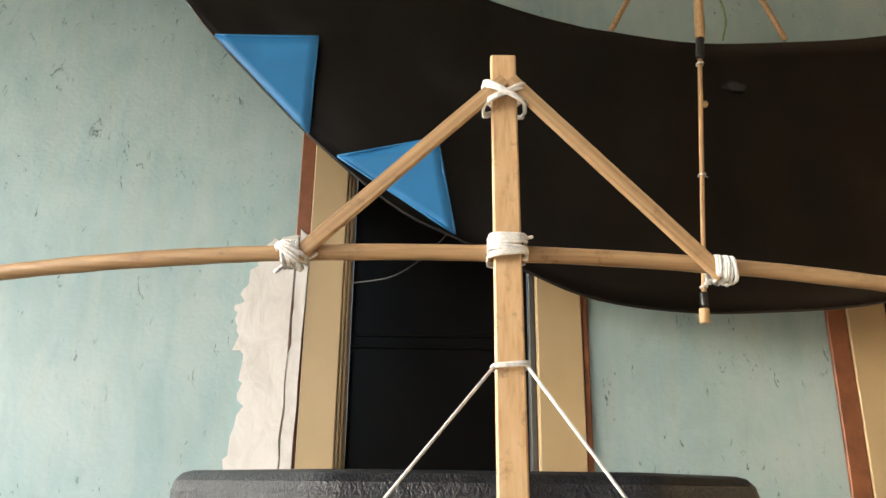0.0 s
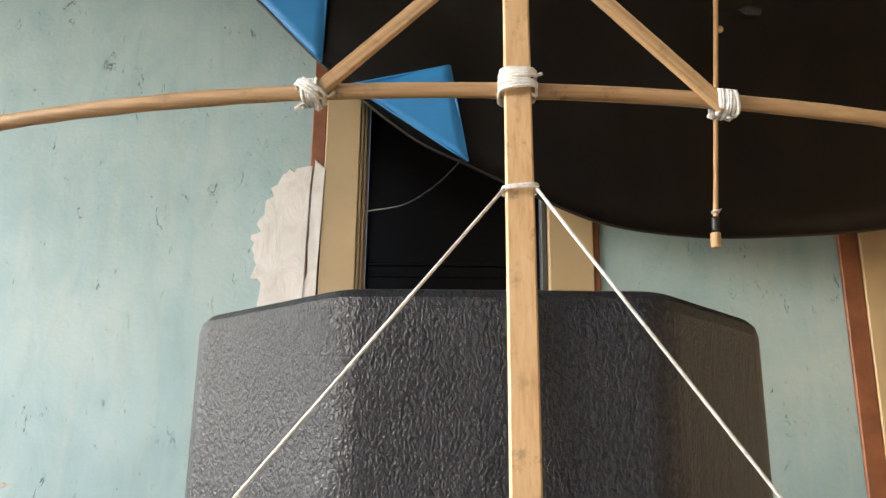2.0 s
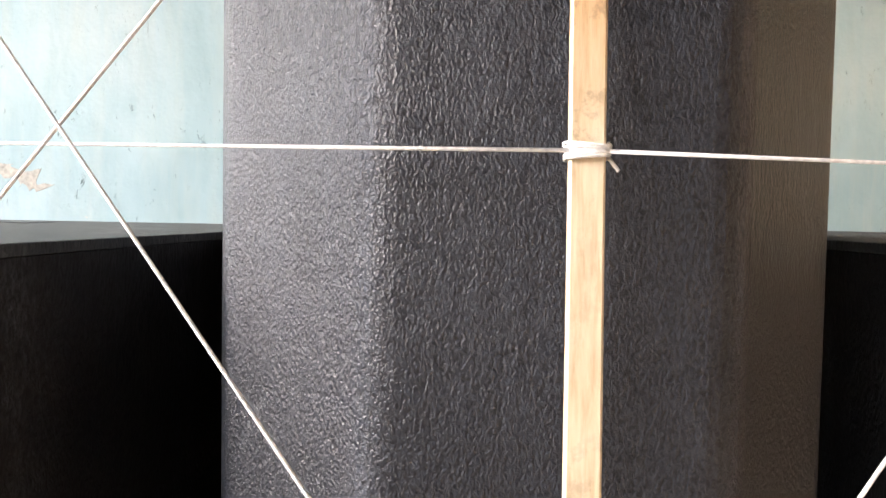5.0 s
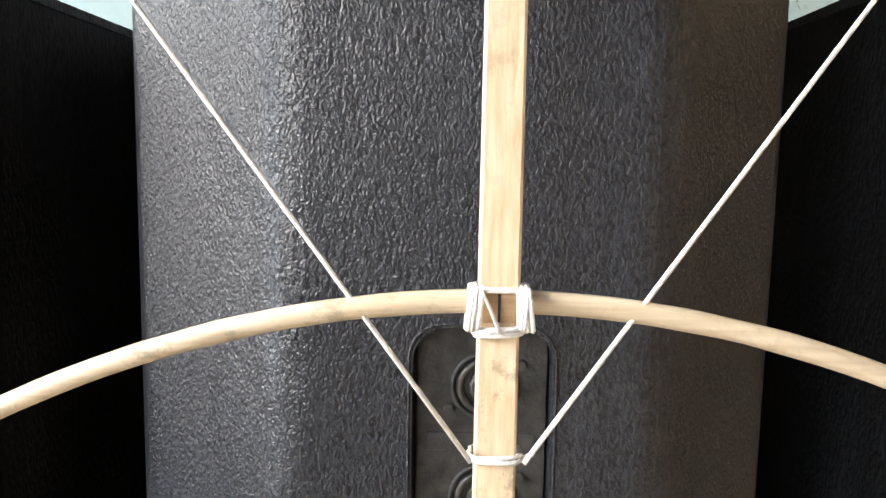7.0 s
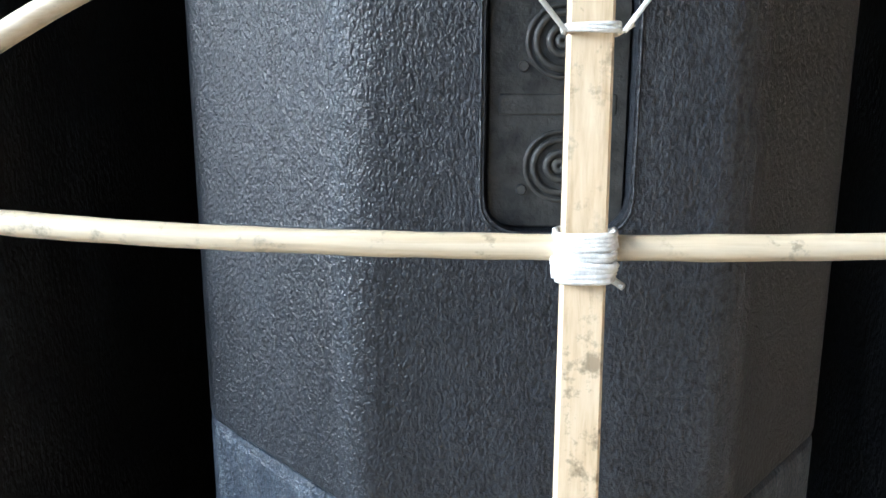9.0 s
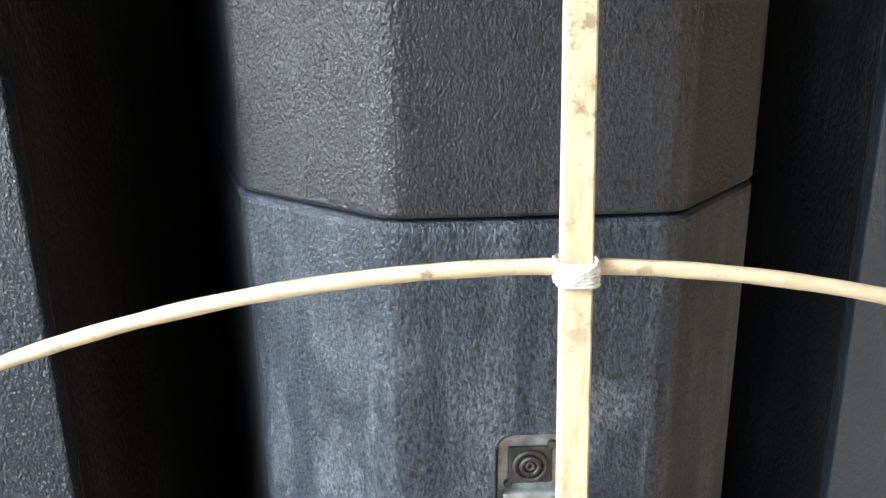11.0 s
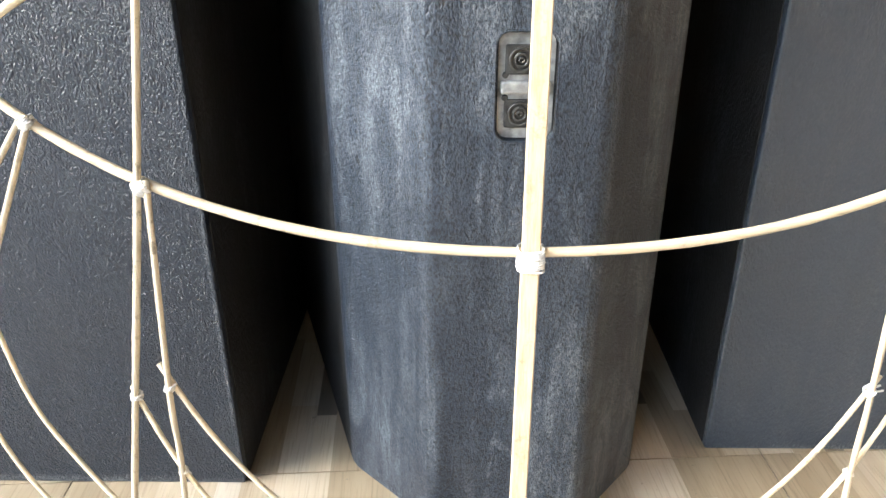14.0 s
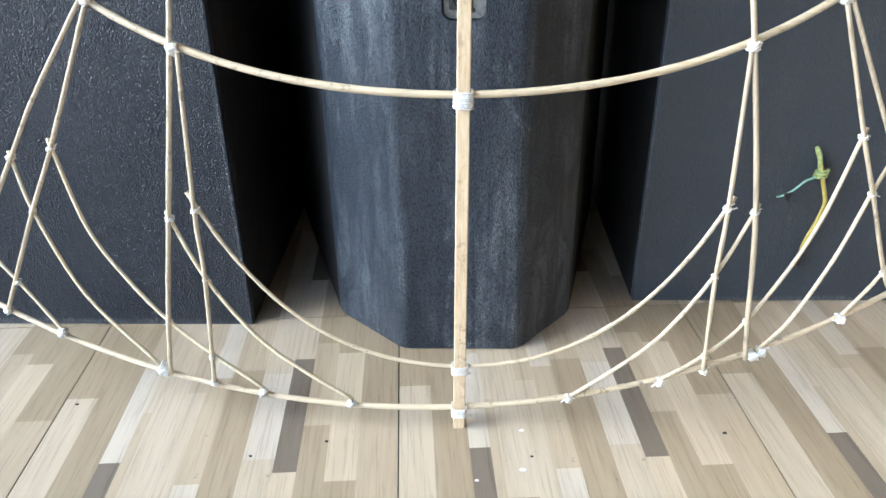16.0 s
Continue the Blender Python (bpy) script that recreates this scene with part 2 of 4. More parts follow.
def plaster_paint():
    m, n, l, b = mat("aged_turquoise_plaster")
    v = coords(n, l)
    big = noise_tex(n, l, v, 1.6, 4, 0.6)
    r = ramp(n, [(0.3, (0.30, 0.43, 0.44)), (0.5, (0.38, 0.515, 0.52)), (0.72, (0.47, 0.57, 0.565))])
    l.new(big, r.inputs[0])
    sv = coords(n, l, (26, 26, 2.2))
    st = noise_tex(n, l, sv, 1.0, 4, 0.6)
    sr = ramp(n, [(0.4, (0, 0, 0)), (0.7, (1, 1, 1))])
    l.new(st, sr.inputs[0])
    c = mixc(n, l, maths(n, l, "MULTIPLY", sr.outputs[0], 0.28), r.outputs[0], (0.53, 0.56, 0.47))
    blot = ramp(n, [(0.45, (0, 0, 0)), (0.7, (1, 1, 1))])
    l.new(noise_tex(n, l, coords(n, l, (1, 1, 0.4)), 9, 6, 0.7, 0.6), blot.inputs[0])
    c = mixc(n, l, maths(n, l, "MULTIPLY", blot.outputs[0], 0.35), c, (0.24, 0.36, 0.36))
    pv = coords(n, l, (1, 1, 0.45))
    chips = noise_tex(n, l, pv, 30, 6, 0.75, 1.2)
    where = noise_tex(n, l, v, 5.0, 3, 0.6)
    cr = ramp(n, [(0.612, (0, 0, 0)), (0.640, (1, 1, 1))])
    l.new(chips, cr.inputs[0])
    wr = ramp(n, [(0.47, (0, 0, 0)), (0.58, (1, 1, 1))])
    l.new(where, wr.inputs[0])
    chip = maths(n, l, "MULTIPLY", cr.outputs[0], wr.outputs[0])
    c = mixc(n, l, chip, c, (0.10, 0.15, 0.14))
    ch2 = ramp(n, [(0.70, (0, 0, 0)), (0.73, (1, 1, 1))])
    l.new(noise_tex(n, l, v, 17, 5, 0.7, 0.5), ch2.inputs[0])
    c = mixc(n, l, maths(n, l, "MULTIPLY", ch2.outputs[0], wr.outputs[0]), c, (0.60, 0.58, 0.50))
    l.new(c, b.inputs["Base Color"])
    b.inputs["Roughness"].default_value = 0.55
    hh = maths(n, l, "MULTIPLY_ADD", chip, -1.5, noise_tex(n, l, v, 60, 5))
    bump(n, l, b, hh, 0.35, 0.004)
    return m


WALL = plaster_paint()


def filler():
    m, n, l, b = mat("raw_white_filler")
    v = coords(n, l)
    a = noise_tex(n, l, coords(n, l, (1, 1, 0.5)), 14, 6, 0.65, 1.0)
    r = ramp(n, [(0.3, (0.70, 0.67, 0.62)), (0.55, (0.83, 0.80, 0.76)), (0.7, (0.86, 0.84, 0.81))])
    l.new(a, r.inputs[0])
    l.new(r.outputs[0], b.inputs["Base Color"])
    b.inputs["Roughness"].default_value = 0.9
    bump(n, l, b, a, 0.35, 0.010)
    return m


FILLER = filler()
FLAKE = plain("flaked_plaster", (0.45, 0.43, 0.36), 0.9, vary=0.35, scale=45, relief=0.6)


def tile_print(name, tone):
    """One printed wood strip of the floor tiles: streaky grain, a few dark pores, faint grime."""
    m, n, l, b = mat(name)
    oi = n.new("ShaderNodeObjectInfo")
    shade = maths(n, l, "MULTIPLY_ADD", oi.outputs["Random"], 0.10, 0.95)
    gr = noise_tex(n, l, coords(n, l, (190, 7, 1)), 1.0, 6, 0.65, 0.5)
    gramp = ramp(n, [(0.28, (0.60, 0.56, 0.52)), (0.5, (1, 1, 1)), (0.75, (1.0, 0.98, 0.95))])
    l.new(gr, gramp.inputs[0])
    c = mixc(n, l, 0.75, tone, gramp.outputs[0], "MULTIPLY")
    w = noise_tex(n, l, coords(n, l, (26, 2.5, 1)), 1.0, 3)
    wr = ramp(n, [(0.35, (0.78, 0.75, 0.71)), (0.65, (1, 1, 1))])
    l.new(w, wr.inputs[0])
    c = mixc(n, l, 0.65, c, wr.outputs[0], "MULTIPLY")
    pores = ramp(n, [(0.66, (0, 0, 0)), (0.70, (1, 1, 1))])
    l.new(noise_tex(n, l, coords(n, l, (420, 14, 1)), 1.0, 3, 0.6), pores.inputs[0])
    c = mixc(n, l, maths(n, l, "MULTIPLY", pores.outputs[0], 0.35), c, tuple(k * 0.35 for k in tone))
    dirt = ramp(n, [(0.70, (0, 0, 0)), (0.73, (1, 1, 1))])
    l.new(noise_tex(n, l, coords(n, l), 42, 3, 0.6), dirt.inputs[0])
    c = mixc(n, l, maths(n, l, "MULTIPLY", dirt.outputs[0], 0.4), c, (0.09, 0.08, 0.07))
    lit = n.new("ShaderNodeVectorMath")
    lit.operation = "SCALE"
    l.new(c, lit.inputs[0])
    l.new(shade, lit.inputs["Scale"])
    l.new(lit.outputs[0], b.inputs["Base Color"])
    b.inputs["Roughness"].default_value = 0.38
    bump(n, l, b, gr, 0.15, 0.001)
    return m


PRINTS = [tile_print("tile_print_" + k, c) for k, c in (
    ("white", (0.57, 0.515, 0.425)), ("pale", (0.52, 0.445, 0.335)), ("cream", (0.55, 0.465, 0.34)),
    ("beige", (0.46, 0.38, 0.27)), ("taupe", (0.36, 0.29, 0.195)), ("dark", (0.185, 0.155, 0.12)))]


# ---------- mesh helpers ----------
def part(name, bm, material, parent=None, label="", smooth=False):
    me = bpy.data.meshes.new(name)
    bm.normal_update()
    if smooth:
        for f in bm.faces:
            f.smooth = True
    bm.to_mesh(me)
    bm.free()
    me.materials.append(material)
    ob = new(name, me)
    ob.parent = parent
    if label:
        tagged(ob, label)
    return ob


def box_bm(lo, hi, bevel=0.0, seg=1):
    bm = bmesh.new()
    bmesh.ops.create_cube(bm, size=1)
    for v in bm.verts:
        v.co = Vector([a + (b - a) * (c + 0.5) for a, b, c in zip(lo, hi, v.co)])
    if bevel:
        bmesh.ops.bevel(bm, geom=bm.edges[:], offset=bevel, segments=seg, affect="EDGES", profile=0.5)
    return bm


def prism_bm(bottom, top, bevel=0.0, seg=2):
    """A solid between two outlines with the same number of corners (lists of Vector)."""
    bm = bmesh.new()
    a = [bm.verts.new(p) for p in bottom]
    b = [bm.verts.new(p) for p in top]
    bm.faces.new(a[::-1])
    bm.faces.new(b)
    for i in range(len(a)):
        j = (i + 1) % len(a)
        bm.faces.new((a[i], a[j], b[j], b[i]))
    bmesh.ops.recalc_face_normals(bm, faces=bm.faces)
    if bevel:
        bmesh.ops.bevel(bm, geom=bm.edges[:], offset=bevel, segments=seg, affect="EDGES", profile=0.5)
    return bm


def smooth_path(points, per=6):
    """Catmull-Rom through the points."""
    p = [Vector(q) for q in points]
    p = [2 * p[0] - p[1]] + p + [2 * p[-1] - p[-2]]
    out = []
    for i in range(1, len(p) - 2):
        for k in range(per):
            t = k / per
            out.append(0.5 * (2 * p[i] + (p[i + 1] - p[i - 1]) * t + (2 * p[i - 1] - 5 * p[i] + 4 * p[i + 1] - p[i + 2]) * t * t
                              + (3 * p[i] - p[i - 1] - 3 * p[i + 1] + p[i + 2]) * t ** 3))
    out.append(p[-2])
    return out


def tube_bm(path, radius, sides=8, closed=False, wobble=0.0, bm=None, flat=1.0, squareness=1.0):
    """A rod along a path. flat: depth across y as a share of the width. wobble: uneven thickness."""
    bm = bm or bmesh.new()
    path = [Vector(p) for p in path]
    count = len(path)
    rings = []
    ref = Vector((0, 1, 0))
    for i, p in enumerate(path):
        a = path[(i - 1) % count] if closed or i else path[0]
        b = path[(i + 1) % count] if closed or i < count - 1 else path[-1]
        d = (b - a).normalized()
        u = d.cross(ref)
        if u.length < 1e-3:
            u = d.cross(Vector((1, 0, 0)))
        u.normalize()
        w = u.cross(d)
        r = radius * (1 + wobble * noise.noise(p * 38))
        ring = []
        for k in range(sides):
            c, s = math.cos(2 * math.pi * (k + 0.5) / sides), math.sin(2 * math.pi * (k + 0.5) / sides)
            if squareness < 1:
                c, s = math.copysign(abs(c) ** squareness, c), math.copysign(abs(s) ** squareness, s)
            ring.append(bm.verts.new(p + u * r * c + w * r * flat * s))
        rings.append(ring)
    for i in range(count if closed else count - 1):
        a, b = rings[i], rings[(i + 1) % count]
        for k in range(sides):
            bm.faces.new((a[k], a[(k + 1) % sides], b[(k + 1) % sides], b[k]))
    if not closed:
        bm.faces.new(rings[0][::-1])
        bm.faces.new(rings[-1])
    bmesh.ops.recalc_face_normals(bm, faces=bm.faces)
    return bm


def kite_at(x, z, off=0.0):
    """A place on the kite, which leans back against the cabinets, its sides bowed back a little."""
    return Vector((x, -0.225 + 0.108 * z + 0.2 * x * x + off, z))


def wrap_path(centre, width, depth, span, turns, lean, cord, tilt, rng):
    """Points of a cord wound round a stick."""
    turn = Matrix.Rotation(radians(lean), 3, "Y")
    slope = math.tan(radians(tilt))
    out = []
    steps = 14
    sway = [rng.uniform(-1, 1) for _ in range(turns + 2)]
    for i in range(turns * steps + 1):
        f = i / steps
        a = 2 * math.pi * f
        c, s = math.cos(a), math.sin(a)
        grow = 1 + 0.10 * abs(sway[int(f)])
        x = math.copysign(abs(c) ** 0.55, c) * width / 2 * grow
        y = math.copysign(abs(s) ** 0.55, s) * depth / 2 * grow
        h = (f / turns - 0.5) * span + sway[int(f)] * cord * 0.35 + x * (slope + 0.10 * sway[int(f)])
        out.append(centre + turn @ Vector((x, y, h)))
    return out


def wraps_bm(centre, width, depth, span, turns, lean=0.0, cord=0.0014, tilt=0.0, seed=0, tails=0, more=()):
    """One cord wound round a stick in turns: lean 0 wraps an upright one, 90 a level one; tilt skews every turn."""
    rng = random.Random(seed)
    path = wrap_path(centre, width, depth, span, turns, lean, cord, tilt, rng)
    for w, h, n, le, ti in more:
        path += wrap_path(centre, w, depth + 0.003, h, n, le, cord, ti, rng)
    if tails:
        d = Vector((rng.choice((-1, 1)) * rng.uniform(0.4, 1), -0.4, rng.uniform(-0.9, 0.6)))
        path = [path[0] + d * 0.008, path[0] + d * 0.004] + path
    if tails > 1:
        d = Vector((rng.choice((-1, 1)) * rng.uniform(0.4, 1), -0.4, rng.uniform(-0.6, 0.9)))
        path += [path[-1] + d * 0.003, path[-1] + d * 0.007]
    return tube_bm(path, cord, 5)


# ---------- setting ----------
def cell(name, lo, hi, material, label="", category="wall", bevel=0.0):
    return tagged(part(name, box_bm(lo, hi, bevel), material), label, category, kind="structure")


ground = cell("ground", (-60, -60, -0.30), (60, 60, -0.05), CONCRETE, "bare grey concrete ground outside the porch", "ground")

WALL_Y = 1.98
cell("wall_north_1", (-4.5, WALL_Y, -0.05), (-0.515, WALL_Y + 0.16, 4.2), WALL, "faded turquoise plaster wall with chipped paint")
cell("wall_north_2", (0.446, WALL_Y, -0.05), (1.249, WALL_Y + 0.16, 4.2), WALL, "faded turquoise plaster wall between two openings")
cell("wall_north_3", (2.0, WALL_Y, -0.05), (4.5, WALL_Y + 0.16, 4.2), WALL, "faded turquoise plaster wall")
cell("wall_north_4", (-0.515, WALL_Y, 3.25), (0.446, WALL_Y + 0.16, 4.2), WALL, "faded turquoise plaster wall over the doorway")
cell("wall_north_5", (1.249, WALL_Y, 3.25), (2.0, WALL_Y + 0.16, 4.2), WALL, "faded turquoise plaster wall over the second opening")
# out of view: added to throw warm light on the right-hand facets
cell("unseen_wall_east", (3.1, -3.24, -0.05), (3.26, WALL_Y, 4.2), WARM_BOUNCE, "unseen cream wall added to bounce warm light")
# behind the camera, unseen: gives the cabinet fronts something dark to reflect
cell("unseen_wall_south", (-1.0, -3.4, -0.05), (4.66, -3.24, 4.2), DARK_BLOCKER, "unseen dark brown wall added to darken the front reflections")
# never in view; its height is set to dim the lower left facets
cell("unseen_wall_west", (-4.66, -3.4, -0.05), (-4.5, WALL_Y + 0.16, 1.9), CONCRETE, "unseen concrete wall added to hold back low light from the west")
# unseen cover, added so that light enters only from the open sides
cell("ceiling", (-4.7, -3.4, 4.2), (4.7, WALL_Y + 0.2, 4.32), CEIL, "unseen pale ceiling added to keep light from above out", "ceiling")


def opening(name, xs, label):
    """A doorway: brown strip, cream casing with a beaded edge, dark film-covered pane."""
    root = tagged(new(name), label, "door", kind="structure")
    x0, x1, x2, x3, x4, x5 = xs
    part("brown_strip", box_bm((x0, WALL_Y - 0.012, 0.0), (x1, WALL_Y + 0.10, 3.25), 0.003), BROWN, root, "brown painted outer strip")
    part("casing", box_bm((x1 + 0.001, WALL_Y - 0.02, 0.0), (x2 - 0.022, WALL_Y + 0.10, 3.25), 0.004, 2), CREAM, root, "cream painted door casing")
    for k in range(2):
        part("bead", box_bm((x2 - 0.021 + 0.011 * k, WALL_Y - 0.013 + 0.01 * k, 0.0), (x2 - 0.011 + 0.011 * k, WALL_Y + 0.10, 3.25), 0.004, 2), CREAM, root)
    part("stop", box_bm((x3 - 0.022, WALL_Y + 0.03, 0.0), (x3 - 0.001, WALL_Y + 0.10, 3.25), 0.003), GREY_TRIM, root, "dark grey inner stop")
    part("casing", box_bm((x3, WALL_Y - 0.02, 0.0), (x4, WALL_Y + 0.10, 3.25), 0.004, 2), CREAM, root, "cream painted door casing")
    part("brown_strip", box_bm((x4 + 0.001, WALL_Y - 0.012, 0.0), (x5, WALL_Y + 0.10, 3.25), 0.003), BROWN, root, "brown painted outer strip")
    pane = part("pane", box_bm((x2 + 0.002, WALL_Y + 0.07, 0.0), (x3 - 0.024, WALL_Y + 0.085, 3.25)), GLASS_DARK, root, "dark film-covered pane")
    for z in (2.33, 2.37):
        part("bar", box_bm((x2 + 0.002, WALL_Y + 0.062, z), (x3 - 0.024, WALL_Y + 0.069, z + 0.012), 0.002), GLASS_DARK, pane, "black glazing bar")
    return root


opening("door_1", (-0.556, -0.506, -0.360, 0.275, 0.424, 0.445), "closed dark door in a cream and brown frame")
opening("door_2", (1.250, 1.315, 1.455, 1.80, 1.95, 1.995), "second dark opening in a cream and brown frame")


def patch_bm(outline, y, thick, rough):
    """A thin plaster skim with a ragged edge, on the wall's face."""
    bm = bmesh.new()
    pts = []
    count = len(outline)
    for i, (a, b) in enumerate(zip(outline, outline[1:] + outline[:1])):
        for k in range(7):
            t = k / 7
            x, z = a[0] + (b[0] - a[0]) * t, a[1] + (b[1] - a[1]) * t
            ragged = rough if i < count - 2 else rough * 0.25
            pts.append((x + ragged * noise.noise(Vector((x * 30, z * 30, 1))), z + ragged * noise.noise(Vector((x * 30, z * 30, 5)))))
    back = [bm.verts.new((x, y, z)) for x, z in pts]
    cx, cz = sum(p[0] for p in pts) / len(pts), sum(p[1] for p in pts) / len(pts)
    front = [bm.verts.new((cx + (x - cx) * 0.98, y - thick, cz + (z - cz) * 0.99)) for x, z in pts]
    for i in range(len(pts)):
        j = (i + 1) % len(pts)
        bm.faces.new((back[i], back[j], front[j], front[i]))
    cap = bm.faces.new(front)
    bmesh.ops.recalc_face_normals(bm, faces=bm.faces)
    bmesh.ops.triangulate(bm, faces=[cap])
    return bm


tagged(part("plaster_patch", patch_bm([(-0.60, 2.70), (-0.655, 2.675), (-0.728, 2.50), (-0.735, 2.40), (-0.723, 2.28), (-0.69, 2.14), (-0.72, 1.95), (-0.69, 1.6), (-0.562, 1.6), (-0.552, 2.2), (-0.546, 2.71)], WALL_Y - 0.0135, 0.012, 0.03), FILLER),
       "rough white filler patch beside the door casing", "plaster", kind="structure")


tagged(part("plaster_patch", patch_bm([(-0.540, 2.735), (-0.544, 2.5), (-0.549, 2.2), (-0.556, 1.6), (-0.522, 1.6), (-0.512, 2.2), (-0.500, 2.70)], WALL_Y - 0.0135, 0.010, 0.012), FILLER),
       "narrow white filler strip with ragged edges beside the casing", "plaster", kind="structure")
tagged(part("flaked_patch", patch_bm([(-1.62, 1.70), (-1.66, 1.66), (-1.58, 1.64), (-1.51, 1.60), (-1.48, 1.63), (-1.51, 1.675), (-1.57, 1.67)], WALL_Y, 0.0008, 0.05), FLAKE),
       "flaked beige patch where wall paint came off", "plaster", kind="structure")

# ---------- loudspeaker stack ----------
def plan(points, z):
    return [Vector((x, y, z)) for x, y in points]


CAB = [(-0.113, 0.0), (0.113, 0.0), (0.226, 0.131), (0.360, 0.69), (-0.438, 0.69), (-0.250, 0.130)]
PLATE_X = 0.007


def rounded_rect(cx, cz, w, h, r, n=5):
    out = []
    for sx, sz, a0 in ((1, 1, 0), (-1, 1, 90), (-1, -1, 180), (1, -1, 270)):
        for k in range(n + 1):
            a = radians(a0 + 90 * k / n)
            out.append((cx + sx * (w / 2 - r) + r * math.cos(a), cz + sz * (h / 2 - r) + r * math.sin(a)))
    return out


def cabinet(name, z0, z1, plate_z, material, dish, label, top_round, plate_size, corner, moulded, flanks=None):
    PLATE_W, PLATE_H = plate_size
    root = tagged(new(name), label, "loudspeaker", "stacked loudspeakers")
    root.location = (0, 0.3, z0)
    shift = Matrix.Translation((0, -0.3, -z0))
    bm = prism_bm(plan(CAB, z0), plan(CAB, z1))
    upright = [e for e in bm.edges if abs(e.verts[0].co.z - e.verts[1].co.z) > 0.1]
    bmesh.ops.bevel(bm, geom=upright, offset=0.016, segments=4, affect="EDGES", profile=0.5)
    for level, size in ((z0, 0.004), (z1, top_round)):
        ring = [e for e in bm.edges if all(abs(v.co.z - level) < 1e-4 for v in e.verts)]
        bmesh.ops.bevel(bm, geom=ring, offset=size, segments=3, affect="EDGES", profile=0.5)
    cut = bmesh.new()
    ring = rounded_rect(PLATE_X, plate_z, PLATE_W, PLATE_H, corner)
    a = [cut.verts.new((x, -0.05, z)) for x, z in ring]
    b = [cut.verts.new((PLATE_X + (x - PLATE_X) * 0.90, 0.013, plate_z + (z - plate_z) * 0.94)) for x, z in ring]
    cut.faces.new(a)
    cut.faces.new(b[::-1])
    for i in range(len(a)):
        j = (i + 1) % len(a)
        cut.faces.new((a[i], b[i], b[j], a[j]))
    bmesh.ops.recalc_face_normals(cut, faces=cut.faces)
    body = part("body", bm, material)
    tool = part("cutter", cut, material)
    mod = body.modifiers.new("recess", "BOOLEAN")
    mod.operation, mod.object, mod.solver = "DIFFERENCE", tool, "EXACT"
    bpy.context.view_layer.update()
    done = bpy.data.meshes.new_from_object(body.evaluated_get(bpy.context.evaluated_depsgraph_get()))
    body.modifiers.clear()
    body.data = done
    done.transform(shift)
    # side and back faces get the black that carries their shade
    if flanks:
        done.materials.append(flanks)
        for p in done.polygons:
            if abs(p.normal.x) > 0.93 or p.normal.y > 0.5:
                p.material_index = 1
    bpy.data.objects.remove(tool)
    body.parent = root

    def place(bm):
        bm.transform(shift)
        return bm
    # dish rim, inner plate and two round sockets
    rim = bmesh.new()
    outer = [Vector((x, 0.0, z)) for x, z in rounded_rect(PLATE_X, plate_z, PLATE_W - 0.003, PLATE_H - 0.003, corner - 0.001)]
    tube_bm(outer, 0.0009, 6, True, bm=rim)
    part("rim", place(rim), material, root, smooth=True)
    plate = part("connector_plate", place(prism_bm([Vector((x, 0.0125, z)) for x, z in rounded_rect(PLATE_X, plate_z, PLATE_W * 0.86, PLATE_H * 0.92, 0.012)],
                 [Vector((x, 0.0095, z)) for x, z in rounded_rect(PLATE_X, plate_z, PLATE_W * 0.86, PLATE_H * 0.92, 0.012)])), dish, root, "recessed twin-socket connector plate")
    if moulded:
        # one moulded dish: a low step between two round wells
        part("step", place(box_bm((PLATE_X - 0.033, 0.0086, plate_z - 0.006), (PLATE_X + 0.033, 0.0112, plate_z + 0.006), 0.0012, 3)), dish, plate)
        for s in (-1, 1):
            cx, cz = PLATE_X + 0.002, plate_z + s * 0.0345
            well = bmesh.new()
            for r, y0, t in ((0.0195, 0.0092, 0.0016), (0.0150, 0.0080, 0.0020), (0.0075, 0.0085, 0.0022), (0.0025, 0.0085, 0.0022)):
                tube_bm([Vector((cx + r * math.cos(2 * math.pi * k / 28), y0, cz + r * math.sin(2 * math.pi * k / 28))) for k in range(28)], t, 6, True, bm=well)
            part("socket", place(well), PLASTIC, plate, "round black cable socket", smooth=True)
            for q in (-1, 1):
                scr = bmesh.new()
                bmesh.ops.create_cone(scr, cap_ends=True, segments=12, radius1=0.0036, radius2=0.0026, depth=0.004,
                                      matrix=Matrix.Translation((cx + q * 0.0215, 0.0085, cz + q * 0.0135)) @ Matrix.Rotation(radians(90), 4, "X"))
                part("screw", place(scr), PLASTIC, plate)
        return root
    part("bridge", place(box_bm((PLATE_X - 0.030, 0.002, plate_z - 0.008), (PLATE_X + 0.030, 0.011, plate_z + 0.008), 0.003, 2)), dish, plate)
    for s in (-1, 1):
        cz = plate_z + s * 0.032
        part("flange", place(box_bm((PLATE_X - 0.025, 0.006, cz - 0.0175), (PLATE_X + 0.013, 0.0097, cz + 0.0175), 0.002, 2)), PLASTIC, plate, "square black socket flange")
        sock = bmesh.new()
        for r, y0, t in ((0.0135, 0.0050, 0.0022), (0.0075, 0.0045, 0.0022), (0.0030, 0.005, 0.002)):
            tube_bm([Vector((PLATE_X - 0.006 + r * math.cos(2 * math.pi * k / 24), y0, cz + r * math.sin(2 * math.pi * k / 24))) for k in range(24)], t, 6, True, bm=sock)
        part("socket", place(sock), PLASTIC, plate, "round black cable socket", smooth=True)
        for q in (-1, 1):
            scr = bmesh.new()
            bmesh.ops.create_cone(scr, cap_ends=True, segments=12, radius1=0.0042, radius2=0.0032, depth=0.004,
                                  matrix=Matrix.Translation((PLATE_X - 0.006 + q * 0.0185, 0.008, cz + q * s * 0.0185)) @ Matrix.Rotation(radians(90), 4, "X"))
            part("screw", place(scr), PLASTIC, plate)
